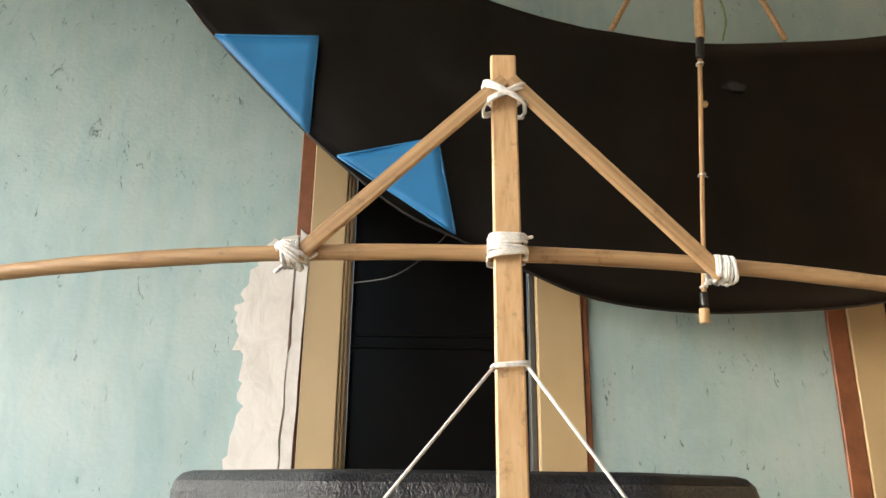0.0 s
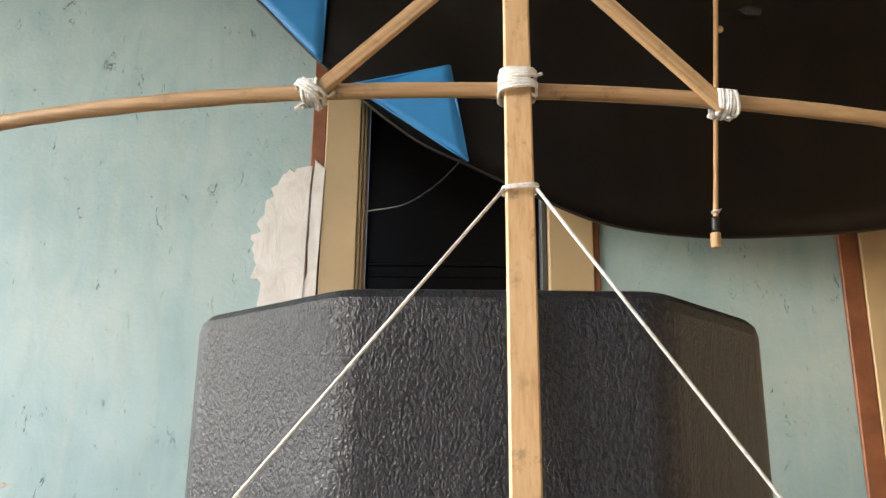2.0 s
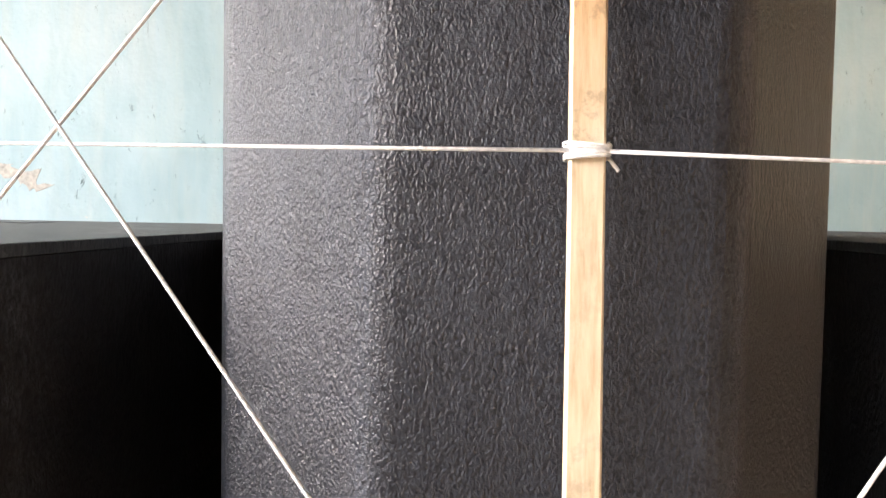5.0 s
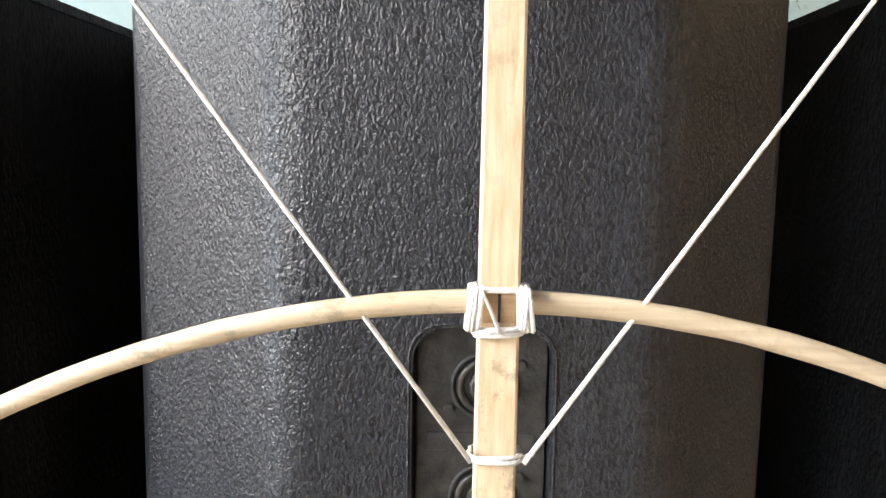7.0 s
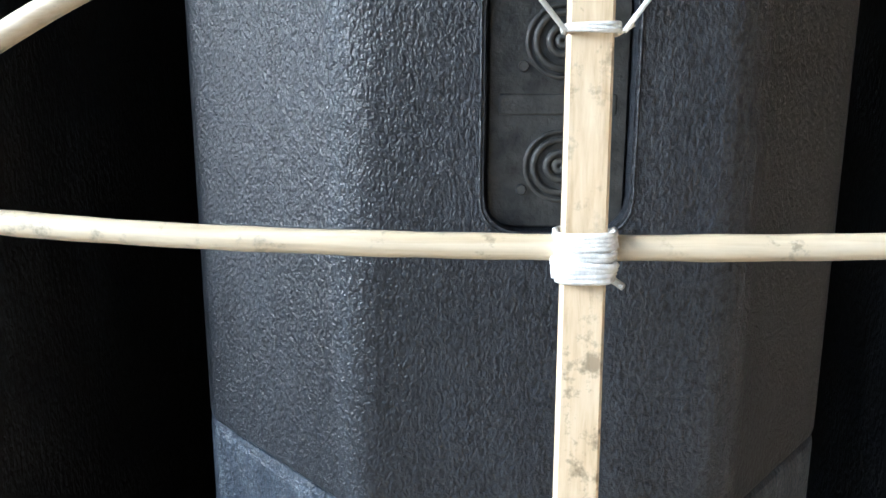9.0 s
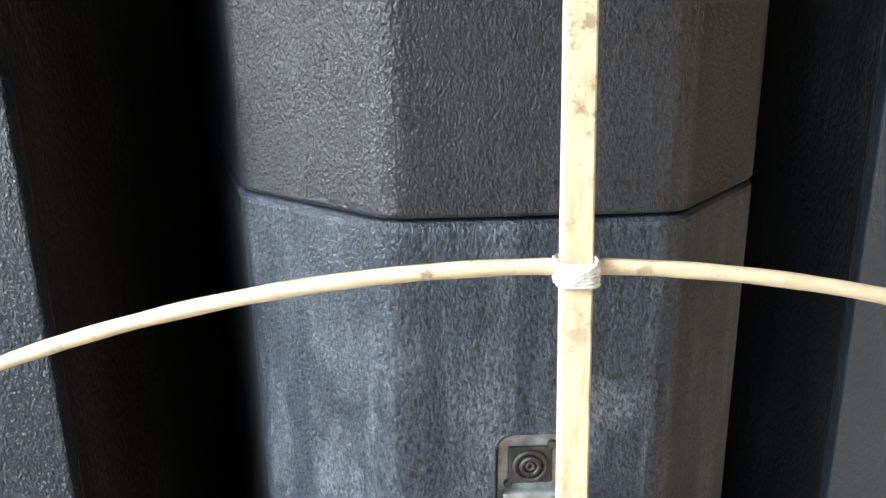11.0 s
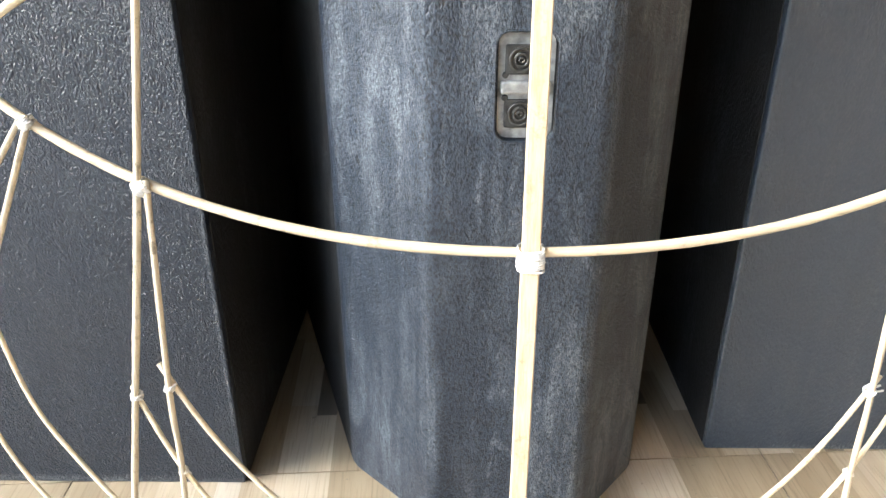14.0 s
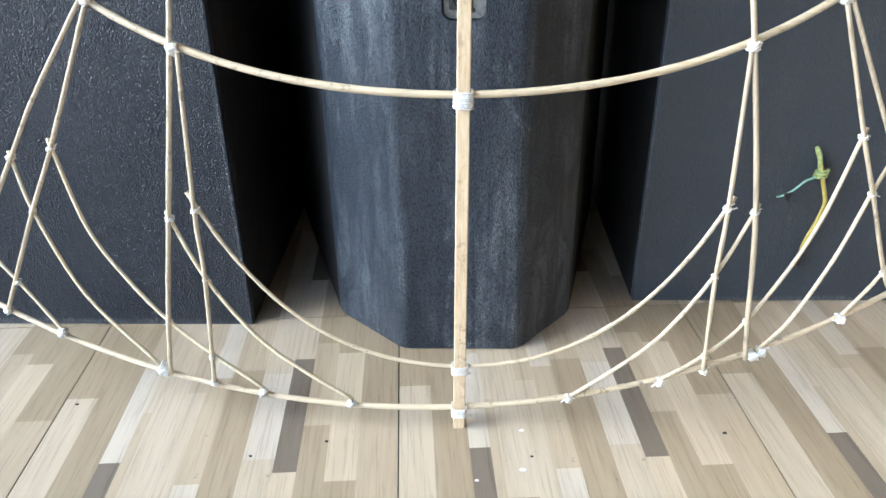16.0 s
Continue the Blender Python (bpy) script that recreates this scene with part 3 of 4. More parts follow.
    return root


cabinet("loudspeaker", 0.0, 0.939, 0.691, WORN_BLACK, WORN_METAL, "tall black loudspeaker cabinet, scuffed and dusty, standing on the floor", 0.008, (0.077, 0.136), 0.017, False, SHADED_BLACK)
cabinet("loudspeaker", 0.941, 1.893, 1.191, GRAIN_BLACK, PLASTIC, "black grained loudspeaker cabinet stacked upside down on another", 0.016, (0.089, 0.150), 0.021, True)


def big_box(name, xs, front, back, top, material, label, slot):
    """A big cabinet: shell and a front panel; front gives its y at the floor and at the top."""
    root = tagged(new(name), label, "loudspeaker", "large flanking cabinets")
    (x0, x1), (f0, f1) = xs, front

    def solid(y0, y1, y2, y3, bevel, inset=0.0):
        return prism_bm([Vector((x0 + inset, y0, 0)), Vector((x1 - inset, y0, 0)), Vector((x1 - inset, y1, 0)), Vector((x0 + inset, y1, 0))],
                        [Vector((x0 + inset, y2, top)), Vector((x1 - inset, y2, top)), Vector((x1 - inset, y3, top)), Vector((x0 + inset, y3, top))], bevel, 2)
    part("shell", solid(f0 + 0.0185, back, f1 + 0.0185, back, 0.001), SHADED_BLACK, root, "matte black cabinet sides with their shade put into the colour")
    part("top_panel", prism_bm([Vector((x0, f1 + 0.019, top + 0.0005)), Vector((x1, f1 + 0.019, top + 0.0005)), Vector((x1, back, top + 0.0005)), Vector((x0, back, top + 0.0005))],
         [Vector((x0, f1 + 0.019, top + 0.012)), Vector((x1, f1 + 0.019, top + 0.012)), Vector((x1, back, top + 0.012)), Vector((x0, back, top + 0.012))], 0.001, 1), DUSTY_BLACK, root, "dusty top board")
    sx, sy = slot
    part("hand_slot", box_bm((sx - 0.055, sy - 0.045, top + 0.0122), (sx + 0.055, sy + 0.045, top + 0.0136), 0.0005), TAPE, root, "dark hand hole in the top board")
    part("front_panel", solid(f0, f0 + 0.018, f1, f1 + 0.018, 0.003), material, root, "textured black front panel")
    return root


big_box("subwoofer_cabinet", (-1.40, -0.427), (0.084, 0.090), 1.50, 1.505, BOX_BLACK, "large black pebble-textured speaker cabinet standing on the tiles", (-1.045, 1.13))
big_box("subwoofer_cabinet", (0.369, 1.45), (0.179, 0.179), 1.60, 1.514, FLAT_BLACK, "large smooth black speaker cabinet with a cord hole", (0.86, 1.24))

# knotted cord that comes out of the cabinet's hole
cord = tagged(new("power_cord"), "knotted yellow and green cord hanging from a cabinet hole", "cord")
part("lead", tube_bm(smooth_path([(0.689, 0.19, 0.345), (0.690, 0.170, 0.335), (0.694, 0.160, 0.315), (0.699, 0.158, 0.298), (0.712, 0.160, 0.262), (0.720, 0.163, 0.235), (0.714, 0.166, 0.195), (0.704, 0.170, 0.155), (0.700, 0.172, 0.128)]), 0.0042, 8), YELLOW, cord, "yellow cord", True)
part("tip", tube_bm(smooth_path([(0.7, 0.172, 0.13), (0.698, 0.172, 0.11), (0.70, 0.17, 0.092)]), 0.0046, 8), TAPE, cord, "taped black end", True)
part("knot", wraps_bm(Vector((0.697, 0.160, 0.302)), 0.017, 0.016, 0.016, 3, 12, 0.0035, 18, 3), KNOT_GREEN, cord, "green striped knot", True)
part("loop", tube_bm(smooth_path([(0.687, 0.18, 0.348), (0.689, 0.166, 0.338), (0.692, 0.162, 0.32), (0.695, 0.16, 0.304)]), 0.0048, 8), KNOT_GREEN, cord, "green cord end", True)
part("side_wire", tube_bm(smooth_path([(0.692, 0.158, 0.297), (0.668, 0.155, 0.288), (0.650, 0.155, 0.270), (0.632, 0.158, 0.256), (0.622, 0.162, 0.252)]), 0.0022, 6), PALE_GREEN, cord, "thin pale green wire", True)
part("tag_end", prism_bm([Vector((0.630, 0.150, 0.262)), Vector((0.648, 0.150, 0.266)), Vector((0.640, 0.150, 0.246))], [Vector((0.630, 0.154, 0.262)), Vector((0.648, 0.154, 0.266)), Vector((0.640, 0.154, 0.246))]), TAPE, cord, "frayed grey tape end")

# ---------- bamboo kite frame ----------
kite = tagged(new("kite_frame"), "uncovered bamboo kite frame leaning on the black loudspeakers", "kite")


def spine_x(z):
    return -0.003 + 0.0145 * z - 0.0032 * z * z


def spine():
    pts = [kite_at(spine_x(z), z, 0.003) for z in np.linspace(0.0, 2.206, 60)]
    bm = bmesh.new()
    rings = []
    for p in pts:
        w = 0.0098 * (1 + 0.05 * noise.noise(Vector((0, 0, p.z * 5))))
        d = 0.0042
        rings.append([bm.verts.new((p.x + sx * (w - b), p.y + sy * (d - c), p.z)) for sx, sy, b, c in
                      ((-1, -1, 0.0013, 0), (1, -1, 0.0013, 0), (1, -1, 0, 0.0013), (1, 1, 0, 0.001), (-1, 1, 0, 0.001), (-1, -1, 0, 0.0013))])
    for a, b in zip(rings, rings[1:]):
        for k in range(6):
            bm.faces.new((a[k], a[(k + 1) % 6], b[(k + 1) % 6], b[k]))
    bm.faces.new(rings[0][::-1])
    bm.faces.new(rings[-1])
    bmesh.ops.recalc_face_normals(bm, faces=bm.faces)
    part("spine", bm, BAMBOO, kite, "flat split-bamboo spine with dark specks")


spine()


def rod(name, pts, r, material=BAMBOO_PALE, off=0.006, label="", per=6, wob=0.10, flat=1.0):
    path = smooth_path([kite_at(x, z, off) for x, z in pts], per)
    return part(name, tube_bm(path, r, 8, wobble=wob, flat=flat), material, kite, label, True)


def span(f, x0, x1, n=15):
    return [(x, f(x)) for x in np.linspace(x0, x1, n)]


def spar_z(x):
    return 2.0415 - 0.120 * (x + 0.07) ** 2 - 0.12 * x ** 4


def arch1_z(x):
    return 1.294 - 1.0 * (x - 0.012) ** 2


def arc1_z(x):
    return 1.131 + 0.06 * x * x + 0.40 * x ** 4


def arch2_z(x):
    return 0.940 - 0.54 * (x + 0.02) ** 2


def arc2_z(x):
    return 0.557 + 0.30 * x * x + 0.40 * x ** 4


def hoop_z(x):
    return 0.038 + 0.05 * x + 0.21 * x * x


def hoop_a_z(x):
    return 0.117 + 0.95 * x * x + 3.4 * x ** 4


rod("wing_spar", span(spar_z, -1.22, 1.2, 25), 0.0060, BAMBOO_BAR, 0.010, "long bowed bamboo wing spar")
rod("upper_arch", span(arch1_z, -0.37, 0.37), 0.0056, BAMBOO_BENT, 0.004, "bent pale bamboo arch")
rod("upper_bow", span(arc1_z, -0.66, 0.66), 0.0060, BAMBOO_BENT, 0.004, "nearly straight pale bamboo bow")
rod("tail_arch", span(arch2_z, -0.62, 0.60, 21), 0.0052, BAMBOO_BENT, 0.004, "wide bent bamboo arch")
rod("tail_bow", span(arc2_z, -0.62, 0.60, 21), 0.0056, BAMBOO_BENT, 0.004, "wide sagging bamboo bow")
rod("tail_hoop", span(hoop_z, -0.98, 0.98, 25), 0.0050, BAMBOO_BENT, 0.006, "outermost bent bamboo tail hoop")
rod("fan_rib", span(hoop_a_z, -0.425, 0.42, 21), 0.0034, BAMBOO_BENT, 0.004, "thin curved bamboo rib")

LEFT_RIBS = [[(-0.463, 0.366), (-0.458, 0.352), (-0.411, 0.255), (-0.336, 0.157), (-0.255, 0.095), (-0.182, 0.050)],
             [(-0.651, 0.468), (-0.647, 0.451), (-0.611, 0.324), (-0.555, 0.241), (-0.488, 0.169), (-0.414, 0.113), (-0.337, 0.060)],
             [(-0.732, 0.440), (-0.709, 0.339), (-0.639, 0.198), (-0.518, 0.080)],
             [(-0.845, 0.265), (-0.772, 0.197), (-0.702, 0.118)]]
RIGHT_RIBS = [[(0.460, 0.378), (0.454, 0.362), (0.403, 0.261), (0.327, 0.162), (0.248, 0.100), (0.178, 0.054)],
              [(0.618, 0.480), (0.614, 0.468), (0.559, 0.313), (0.469, 0.174), (0.403, 0.117), (0.331, 0.076)],
              [(0.690, 0.460), (0.651, 0.374), (0.607, 0.268), (0.547, 0.165), (0.496, 0.115)],
              [(0.760, 0.320), (0.706, 0.230), (0.640, 0.158)]]
for rib in LEFT_RIBS + RIGHT_RIBS:
    rod("fan_rib", rib, 0.0033, BAMBOO_PALE, 0.002)
STRUTS = [[(-0.345, 1.145), (-0.371, 0.940), (-0.416, 0.617), (-0.459, 0.352), (-0.488, 0.169), (-0.499, 0.070)],
          [(0.312, 1.150), (0.352, 0.940), (0.413, 0.614), (0.454, 0.362), (0.469, 0.174), (0.476, 0.105)],
          [(-0.405, 0.625), (-0.413, 0.372), (-0.411, 0.255), (-0.420, 0.060)],
          [(0.410, 0.620), (0.408, 0.373), (0.403, 0.261), (0.404, 0.088)],
          [(-0.545, 0.680), (-0.658, 0.532), (-0.728, 0.428), (-0.905, 0.170)],
          [(-0.533, 0.682), (-0.647, 0.451), (-0.709, 0.339), (-0.812, 0.140)],
          [(0.538, 0.680), (0.614, 0.468), (0.651, 0.374), (0.706, 0.230), (0.735, 0.185)],
          [(0.545, 0.682), (0.639, 0.502), (0.800, 0.200)]]
for i, s in enumerate(STRUTS):
    rod("strut", s, 0.0042 if i < 2 else 0.0036, BAMBOO_GREY, -0.004, wob=0.16)


def brace(a, b):
    """Flat split-bamboo brace from spar to spine, wide face forward."""
    p, q = kite_at(*a, 0.0), kite_at(*b, -0.0065)
    d = (q - p).normalized()
    u = Vector((0, -1, 0.1)).cross(d).normalized()
    w = d.cross(u).normalized()
    frame_of = Matrix((d, w, u)).transposed().to_4x4()
    half = (q - p).length / 2
    bm = box_bm((-half, -0.0030, -0.0054), (half, 0.0030, 0.0054), 0.0012, 2)
    ob = part("brace", bm, BAMBOO_BAR, kite, "flat brown split-bamboo brace")
    ob.matrix_world = Matrix.Translation((p + q) / 2) @ frame_of


brace((-0.137, 2.033), (0.0135, 2.1795))
brace((0.163, 2.024), (0.0175, 2.1795))


def bind(x, z, w, h, turns, lean=0.0, tilt=0.0, d=0.02, cord_r=0.0014, off=0.003, seed=0, tails=1, more=None):
    bm = wraps_bm(kite_at(x, z, off), w, d, h, turns, lean, cord_r, tilt, seed, tails, more or ())
    part("binding", bm, THREAD, kite, "white cotton thread binding", True)


bind(spine_x(2.165), 2.166, 0.030, 0.004, 4, 0, 28, 0.026, 0.0012, seed=1, more=[(0.030, 0.004, 4, 0, -28)])
bind(spine_x(2.04), 2.042, 0.0255, 0.017, 8, 0, 0, 0.028, 0.0013, 0.006, 2, 2)
bind(-0.139, 2.038, 0.016, 0.013, 6, 90, 8, 0.02, 0.0015, 0.006, 3, 3, more=[(0.020, 0.008, 4, 40, 6)])
bind(0.164, 2.030, 0.016, 0.013, 7, 96, 6, 0.02, 0.0015, 0.006, 4, 2)
bind(spine_x(1.958), 1.958, 0.0235, 0.0025, 2, 0, 2, 0.018, 0.0012, seed=5)
bind(spine_x(1.58), 1.581, 0.0225, 0.0085, 5, 0, 0, 0.018, 0.0011, seed=6)
bind(spine_x(1.226), 1.2235, 0.0225, 0.003, 3, 0, 0, 0.018, 0.0011, seed=7)
# frame-like lashing at the upper arch: four sides, open in the middle
for side in (-1, 1):
    bind(spine_x(1.293) + side * 0.0112, 1.2915, 0.0185, 0.0060, 7, 90, 2 * side, 0.022, 0.0012, 0.002, 8 + side, 0)
bind(spine_x(1.293), 1.3005, 0.0235, 0.002, 2, 0, 0, 0.02, 0.0011, seed=10, tails=0)
bind(spine_x(1.293), 1.2815, 0.0225, 0.0042, 4, 0, 3, 0.02, 0.0011, seed=11, tails=0)
part("binding", tube_bm([kite_at(spine_x(1.293) + a, b, -0.0095) for a, b in ((-0.0085, 1.3015), (-0.004, 1.292), (0.0005, 1.2815))], 0.0009, 6), THREAD, kite, "slanting white thread", True)


def notch(x0, x1, z0, z1, front, material, label):
    corners = ((x0, z0), (x1, z0), (x1, z1), (x0, z1))
    part("notch", prism_bm([kite_at(spine_x(1.292) + a, 1.292 + b, front) for a, b in corners], [kite_at(spine_x(1.292) + a, 1.292 + b, -0.002) for a, b in corners]), material, kite, label)


notch(-0.0075, 0.0075, -0.0065, 0.0075, -0.0044, BAMBOO_BAR, "brown scraped notch in the spine")
notch(-0.0006, 0.0006, -0.0060, 0.0070, -0.0048, TAPE, "dark split in the notch")
bind(spine_x(1.137), 1.128, 0.0245, 0.021, 11, 0, 0, 0.024, 0.0017, seed=12)
bind(spine_x(0.944), 0.937, 0.0245, 0.015, 8, 0, 0, 0.024, 0.0013, seed=13, more=[(0.022, 0.006, 2, 0, 30)])
bind(spine_x(0.557), 0.551, 0.0265, 0.024, 10, 0, 0, 0.026, 0.0015, seed=14)
bind(spine_x(0.117), 0.114, 0.0245, 0.015, 7, 0, 0, 0.022, 0.0014, seed=15)
bind(spine_x(0.038), 0.034, 0.0245, 0.018, 7, 0, 0, 0.024, 0.0015, seed=16)
KNOTS = [(-0.376, 0.868, 1.0), (0.358, 0.868, 1.0), (-0.412, 0.616, 1.5), (0.412, 0.614, 1.5), (-0.537, 0.677, 1.3), (0.541, 0.672, 1.3),
         (-0.413, 0.372, 1), (0.408, 0.373, 1), (-0.458, 0.355, 1), (0.454, 0.364, 1), (-0.411, 0.255, 0.8), (0.403, 0.261, 0.8),
         (-0.488, 0.169, 0.8), (0.469, 0.174, 0.8), (-0.418, 0.112, 0.8), (0.404, 0.116, 0.8), (-0.647, 0.453, 1), (0.614, 0.469, 1),
         (-0.709, 0.341, 0.8), (0.651, 0.375, 0.9), (-0.729, 0.430, 1), (-0.775, 0.202, 0.9), (0.706, 0.231, 0.8),
         (-0.511, 0.077, 1.7), (0.487, 0.110, 1.5), (0.503, 0.114, 1.3), (-0.420, 0.062, 1), (0.405, 0.090, 1), (-0.335, 0.052, 1.1), (0.331, 0.075, 1.1),
         (-0.184, 0.043, 1), (0.179, 0.054, 1), (-0.703, 0.116, 1.3), (0.640, 0.157, 1.3), (-0.812, 0.140, 1.1)]
for i, (x, z, s) in enumerate(KNOTS):
    bind(x, z, 0.0095 * s, 0.009 * s, 5, (80, 100, 60, 120)[i % 4] if z < 0.2 else (20, -25, 70)[i % 3], 10, 0.011 * s, 0.0013 * s, 0.0, 30 + i, 2,
         more=[(0.009 * s, 0.004 * s, 3, (10, -10)[i % 2], 20)])


def string(a, b, off=-0.004, r=0.00125, sag=0.0):
    p, q = kite_at(*a, off), kite_at(*b, off)
    path = [p.lerp(q, t) for t in np.linspace(0, 1, 9)]
    part("string", tube_bm(path, r, 6), THREAD, kite, "taut white string", True)


string((spine_x(1.958) - 0.011, 1.957), (-0.62, 1.209))
string((spine_x(1.958) + 0.011, 1.957), (0.58, 1.191))
string((spine_x(1.226) - 0.011, 1.222), (-0.612, spar_z(-0.612)))
string((spine_x(1.226) + 0.013, 1.222), (0.594, spar_z(0.594)))
string((spine_x(1.58), 1.581), (-1.215, 1.607), -0.006)
string((spine_x(1.58), 1.581), (1.195, 1.575), -0.006)

# ---------- covered kite that hangs on the wall ----------
HANG_Y = 1.72
MID = 0.765
hung = tagged(new("covered_kite"), "large black cloth kite with blue corners hung before the wall", "kite")


LOW = [(-1.3, 3.95), (-0.944, 3.485), (-0.82, 3.328), (-0.482, 2.974), (-0.193, 2.727), (-0.008, 2.630), (0.214, 2.522), (0.419, 2.437), (0.674, 2.40), (0.93, 2.40), (1.308, 2.436), (1.7, 2.56), (2.5, 3.2)]
HIGH = [(-1.3, 3.97), (-0.6, 3.78), (0.101, 3.496), (0.369, 3.405), (0.522, 3.372), (0.808, 3.33), (1.116, 3.336), (1.463, 3.366), (1.9, 3.47), (2.5, 3.72)]


def edge_of(table):
    pts = smooth_path([(x, 0, z) for x, z in table], 8)
    xs, zs = [p.x for p in pts], [p.z for p in pts]
    return lambda u: float(np.interp(MID + u, xs, zs))


low_edge, high_edge = edge_of(LOW), edge_of(HIGH)


def wing():
    bm = bmesh.new()
    us = np.linspace(-2.05, 1.70, 75)
    cols = []
    for u in us:
        lo, hi = low_edge(u), max(high_edge(u), low_edge(u) + 0.02)
        col = []
        for k in range(15):
            t = k / 14
            z = lo + (hi - lo) * t
            puff = 0.026 * math.sin(math.pi * t) * noise.noise(Vector((u * 5, z * 5, 0))) + 0.007 * noise.noise(Vector((u * 16 + z * 9, z * 5, 3)))
            col.append(bm.verts.new((MID + u, HANG_Y + puff, z)))
        cols.append(col)
    for a, b in zip(cols, cols[1:]):
        for k in range(14):
            bm.faces.new((a[k], b[k], b[k + 1], a[k + 1]))
    bmesh.ops.solidify(bm, geom=bm.faces[:], thickness=0.003)
    part("wing", bm, CLOTH_BLACK, hung, "wrinkled black cloth wing", True)
    for edge in (low_edge, high_edge):
        part("edge_rod", tube_bm([(MID + u, HANG_Y + 0.008, edge(u)) for u in us], 0.006, 6), CLOTH_BLACK, hung, "cloth-covered bent edge rod", True)


wing()


def blue_corner(p):
    bm = bmesh.new()
    a, b, c = [Vector((x, HANG_Y - 0.016, z)) for x, z in p]
    n = 10
    grid = {}
    for i in range(n + 1):
        for j in range(n + 1 - i):
            s, t = i / n, j / n
            q = a * (1 - s - t) + b * s + c * t
            q.y += 0.006 * noise.noise(q * 6)
            if j == 0 or i == 0 or i + j == n:
                q.y -= 0.003
            grid[i, j] = bm.verts.new(q)
    for i in range(n):
        for j in range(n - i):
            bm.faces.new((grid[i, j], grid[i + 1, j], grid[i, j + 1]))
            if i + j < n - 1:
                bm.faces.new((grid[i + 1, j], grid[i + 1, j + 1], grid[i, j + 1]))
    bmesh.ops.recalc_face_normals(bm, faces=bm.faces)
    bmesh.ops.solidify(bm, geom=bm.faces[:], thickness=0.004)
    corner = part("corner", bm, CLOTH_BLUE, hung, "bright blue triangular cloth corner", True)
    for s, e in ((a, b), (b, c), (c, a)):
        part("hem", tube_bm([s.lerp(e, t / 6) + Vector((0, -0.004, 0)) for t in range(7)], 0.0042, 6), CLOTH_BLUE, corner, "stitched blue hem", True)


blue_corner([(-0.822, 3.332), (-0.474, 3.330), (-0.483, 2.971)])
blue_corner([(-0.384, 2.889), (-0.064, 2.956), (-0.005, 2.629)])


def hung_rod(name, a, b, r, material, label, dy=-0.02):
    part(name, tube_bm([Vector((a[0], HANG_Y + dy, a[1])).lerp(Vector((b[0], HANG_Y + dy, b[1])), t / 8) for t in range(9)], r, 8, wobble=0.08), material, hung, label, True)


hung_rod("centre_rod", (0.811, 3.256), (0.747, 2.41), 0.0075, BAMBOO, "thin bamboo centre rod")
hung_rod("centre_rod", (0.7455, 2.40), (0.7440, 2.356), 0.015, BAMBOO, "cut bamboo rod end")
hung_rod("centre_post", (0.833, 3.58), (0.818, 3.335), 0.016, BAMBOO, "thick bamboo post")
hung_rod("cane", (0.523, 3.374), (0.675, 3.655), 0.010, BAMBOO_BAR, "thin leaning bamboo cane", -0.01)
hung_rod("cane", (1.111, 3.340), (0.990, 3.66), 0.010, BAMBOO_BAR, "thin leaning bamboo cane", -0.01)
hung_rod("wrap", (0.818, 3.335), (0.812, 3.26), 0.014, TAPE, "black taped joint")
hung_rod("wrap", (0.7485, 2.45), (0.7465, 2.405), 0.012, TAPE, "black taped joint")
for z in (3.238, 2.835, 2.468):
    t = (z - 2.41) / 0.846
    part("tie", wraps_bm(Vector((0.747 + 0.064 * t, HANG_Y - 0.02, z)), 0.02, 0.02, 0.006, 3, 0, 0.002, 4, int(z * 10), tails=2), THREAD, hung, "small white thread tie", True)
part("hanger", tube_bm([(0.82, HANG_Y, 3.1), (0.82, WALL_Y + 0.02, 3.1)], 0.012, 8), BAMBOO, hung, "short bamboo peg to the wall")
part("tear", prism_bm([Vector((x, HANG_Y - 0.024, z)) for x, z in ((0.875, 3.155), (0.905, 3.172), (0.955, 3.158), (0.945, 3.135), (0.90, 3.138))],
                      [Vector((x, HANG_Y - 0.010, z)) for x, z in ((0.875, 3.155), (0.905, 3.172), (0.955, 3.158), (0.945, 3.135), (0.90, 3.138))]), TAPE, hung, "small shiny patch")
part("loose_wire", tube_bm(smooth_path([(0.838, HANG_Y, 3.56), (0.84, HANG_Y - 0.015, 3.42), (0.83, HANG_Y - 0.02, 3.325)]), 0.004, 6), GREEN, hung, "thin green wire", True)
part("loose_wire", tube_bm(smooth_path([(0.90, HANG_Y, 3.56), (0.915, HANG_Y - 0.015, 3.42), (0.895, HANG_Y - 0.02, 3.33)]), 0.004, 6), GREEN, hung, "thin green wire", True)
part("loose_string", tube_bm(smooth_path([(-0.03, HANG_Y - 0.01, 2.63), (-0.10, HANG_Y, 2.56), (-0.2, HANG_Y + 0.02, 2.50), (-0.33, HANG_Y + 0.1, 2.50)]), 0.0025, 5), TAPE, hung, "thin dark loose string", True)

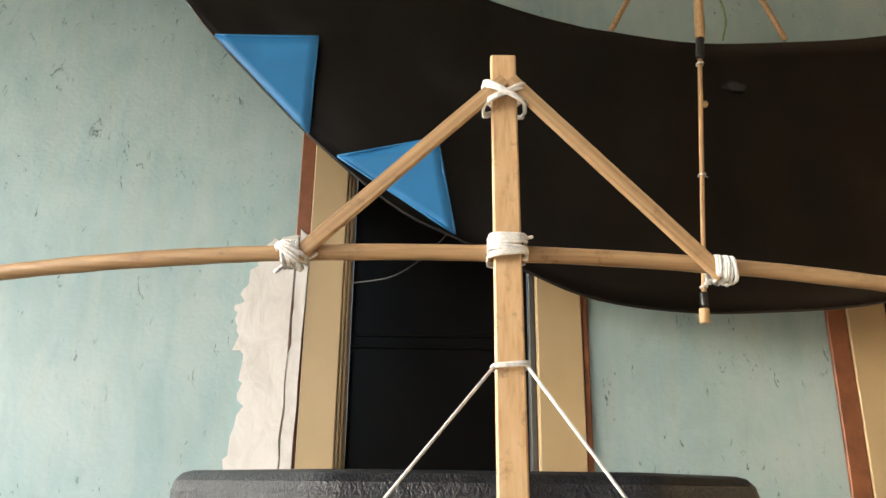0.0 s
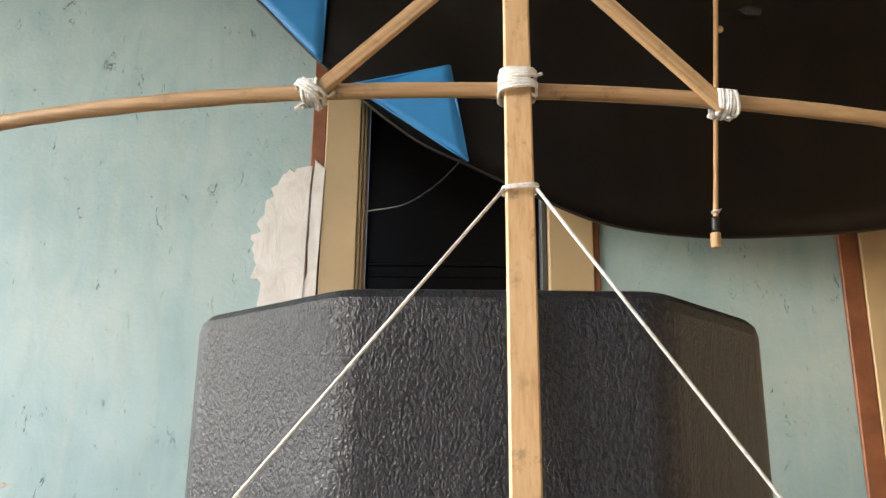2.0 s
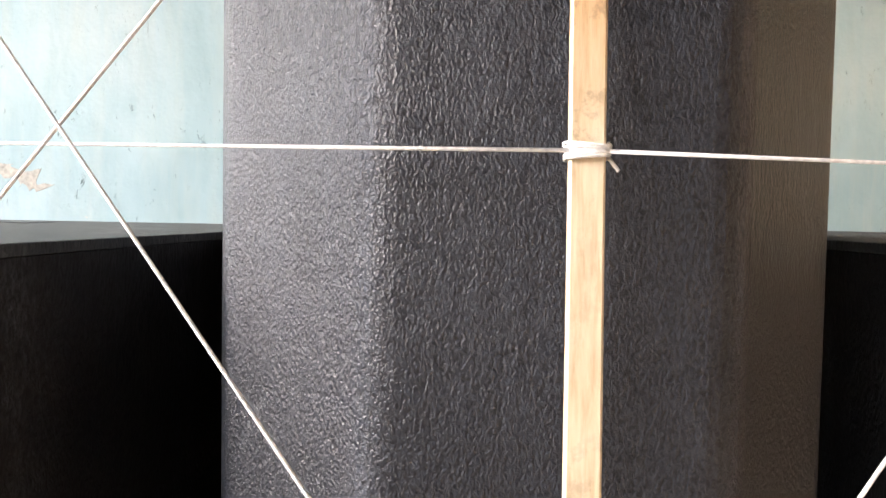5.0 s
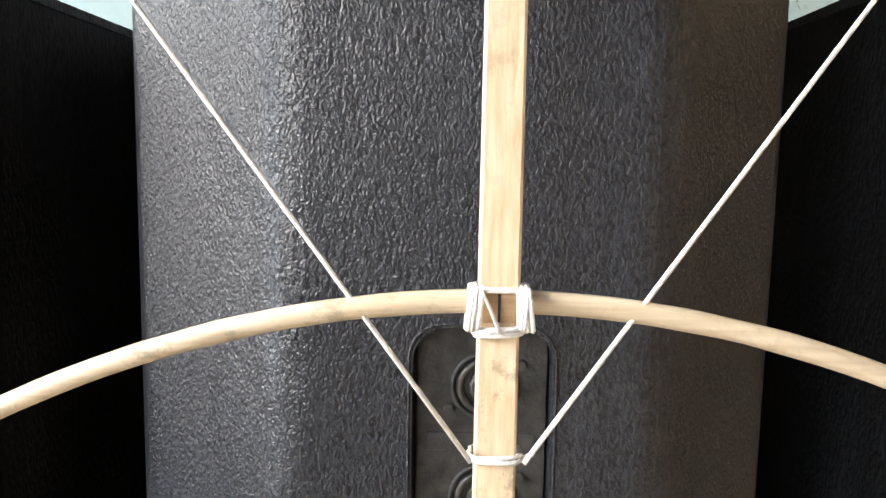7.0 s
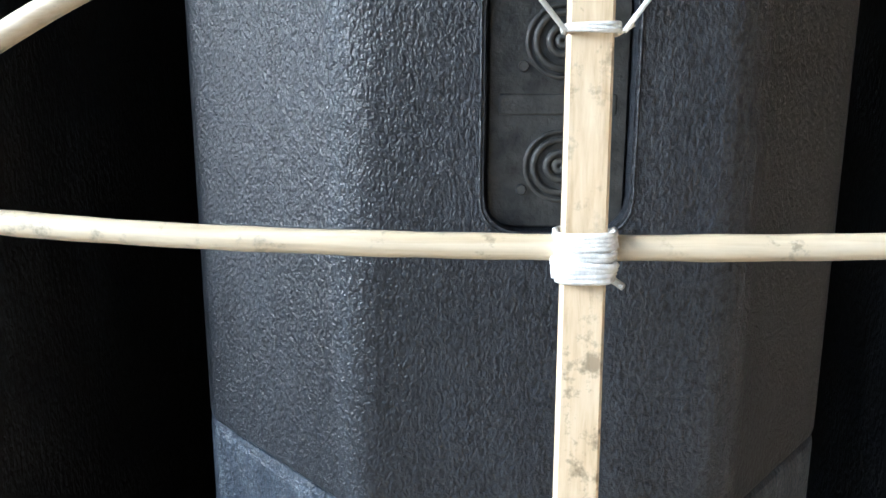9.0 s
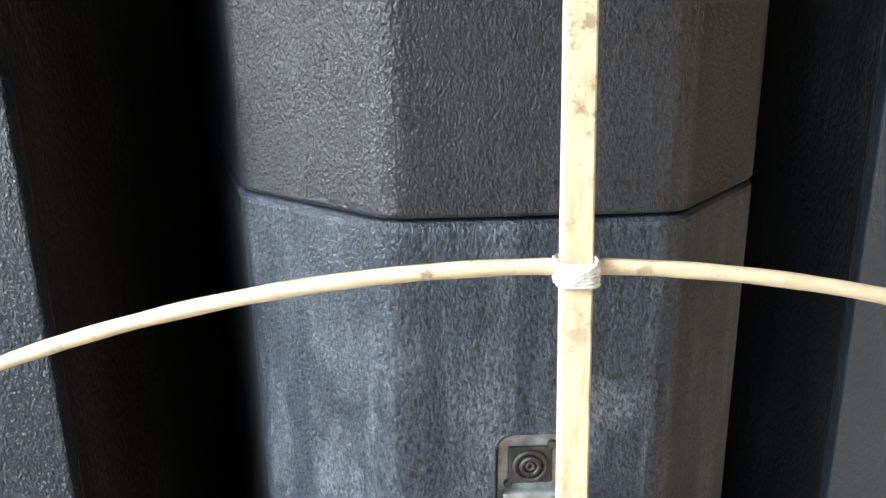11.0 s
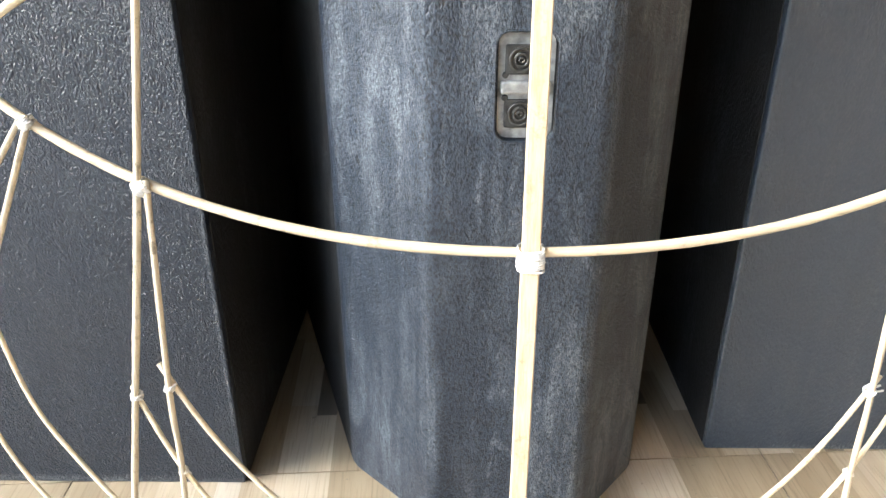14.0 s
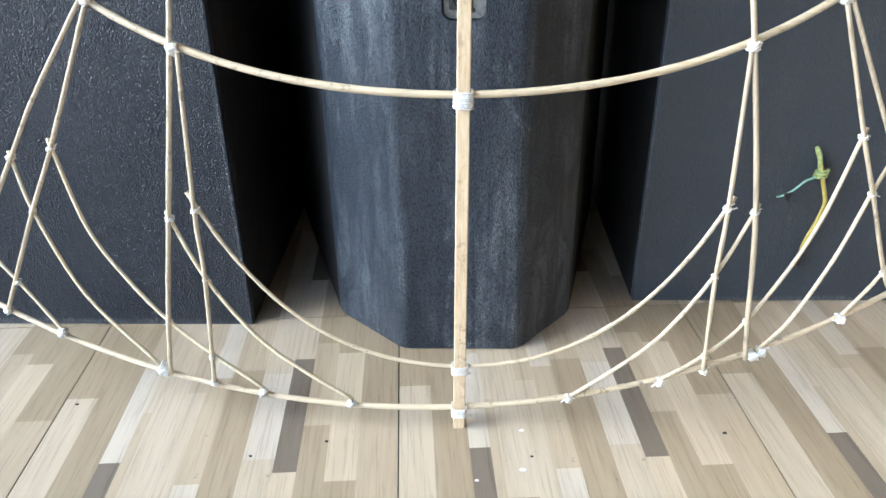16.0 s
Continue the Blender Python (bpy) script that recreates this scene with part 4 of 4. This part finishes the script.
# ---------- paint flakes on the floor ----------
for k, (x, y, size, pale) in enumerate(((0.103, -0.231, 0.006, True), (0.098, -0.322, 0.008, True), (-0.222, -0.26, 0.004, False), (-0.34, -0.295, 0.004, False), (0.44, -0.235, 0.005, False), (0.025, -0.345, 0.005, True), (0.115, -0.292, 0.004, False), (-0.68, -0.17, 0.005, False))):
    pick = random.Random(60 + k)
    ring = [(x + size * pick.uniform(0.5, 1) * math.cos(a), y + size * 0.6 * pick.uniform(0.5, 1) * math.sin(a)) for a in np.linspace(0, 5.4, 6)]
    flake = part("paint_flake", prism_bm([Vector((a, b, 0.0)) for a, b in ring], [Vector((a, b, 0.0015)) for a, b in ring]), FILLER if pale else TAPE)
    tagged(flake, "small white paint flake lying on the tiles" if pale else "small dark crumb lying on the tiles", "debris", "crumbs on the floor")

# ---------- tiled floor ----------
floor = tagged(new("floor"), "porch floor of wood-print tiles with mixed grey and beige strips", "floor", kind="structure")
part("bed", box_bm((-4.5, -3.0, -0.05), (4.5, WALL_Y, -0.0025)), GROUT, floor, "dark tile joints")
TURN = math.atan(0.068)
SIZE = 0.596


# the print of every tile: strip's far edge, then (share of the tile's length, tone) from front to back
WHITE, PALE, CREAMY, BEIGE, TAUPE, DARK = range(6)
STRIPS = [(0.058, ((0.356, PALE), (1, TAUPE))), (0.116, ((1, TAUPE),)), (0.150, ((0.190, DARK), (0.45, WHITE), (1, BEIGE))),
          (0.166, ((0.31, BEIGE), (1, PALE))), (0.214, ((0.08, TAUPE), (0.42, PALE), (1, CREAMY))), (0.248, ((0.36, PALE), (1, BEIGE))),
          (0.288, ((0.136, WHITE), (0.40, BEIGE), (1, WHITE))), (0.345, ((0.42, TAUPE), (1, BEIGE))),
          (0.397, ((0.184, PALE), (0.407, WHITE), (1, PALE))), (0.435, ((0.153, CREAMY), (0.45, DARK), (1, PALE))),
          (0.480, ((0.26, TAUPE), (0.50, BEIGE), (1, TAUPE))), (0.530, ((0.13, TAUPE), (0.465, CREAMY), (1, TAUPE))), (SIZE, ((0.30, BEIGE), (1, TAUPE)))]


def tile_mesh():
    bm = bmesh.new()
    gap = 0.0012
    x = gap
    for far, cuts in STRIPS:
        x1 = min(far, SIZE - gap)
        y = gap
        for end, tone in cuts:
            y1 = min(end, SIZE - gap)
            face = bm.faces.new([bm.verts.new(p) for p in ((x, y, 0), (x1, y, 0), (x1, y1, 0), (x, y1, 0))])
            face.material_index = tone
            y = y1
        x = x1
    low = [bm.verts.new((a, b, -0.006)) for a, b in ((gap, gap), (SIZE - gap, gap), (SIZE - gap, SIZE - gap), (gap, SIZE - gap))]
    top = [bm.verts.new((v.co.x, v.co.y, 0)) for v in low]
    for i in range(4):
        j = (i + 1) % 4
        bm.faces.new((low[i], low[j], top[j], top[i])).material_index = TAUPE
    me = bpy.data.meshes.new("tile")
    bm.to_mesh(me)
    bm.free()
    for p in PRINTS:
        me.materials.append(p)
    return me


tile = tile_mesh()
for i in range(-7, 7):
    for j in range(-5, 4):
        m = Matrix.Translation((-0.1285, 0.124, 0)) @ Matrix.Rotation(TURN, 4, "Z") @ Matrix.Translation((i * SIZE, j * SIZE, 0))
        c = m @ Vector((SIZE / 2, SIZE / 2, 0))
        if abs(c.x) < 4.1 and -2.7 < c.y < 1.66:
            ob = new("tile", tile)
            ob.parent = floor
            ob.matrix_world = m
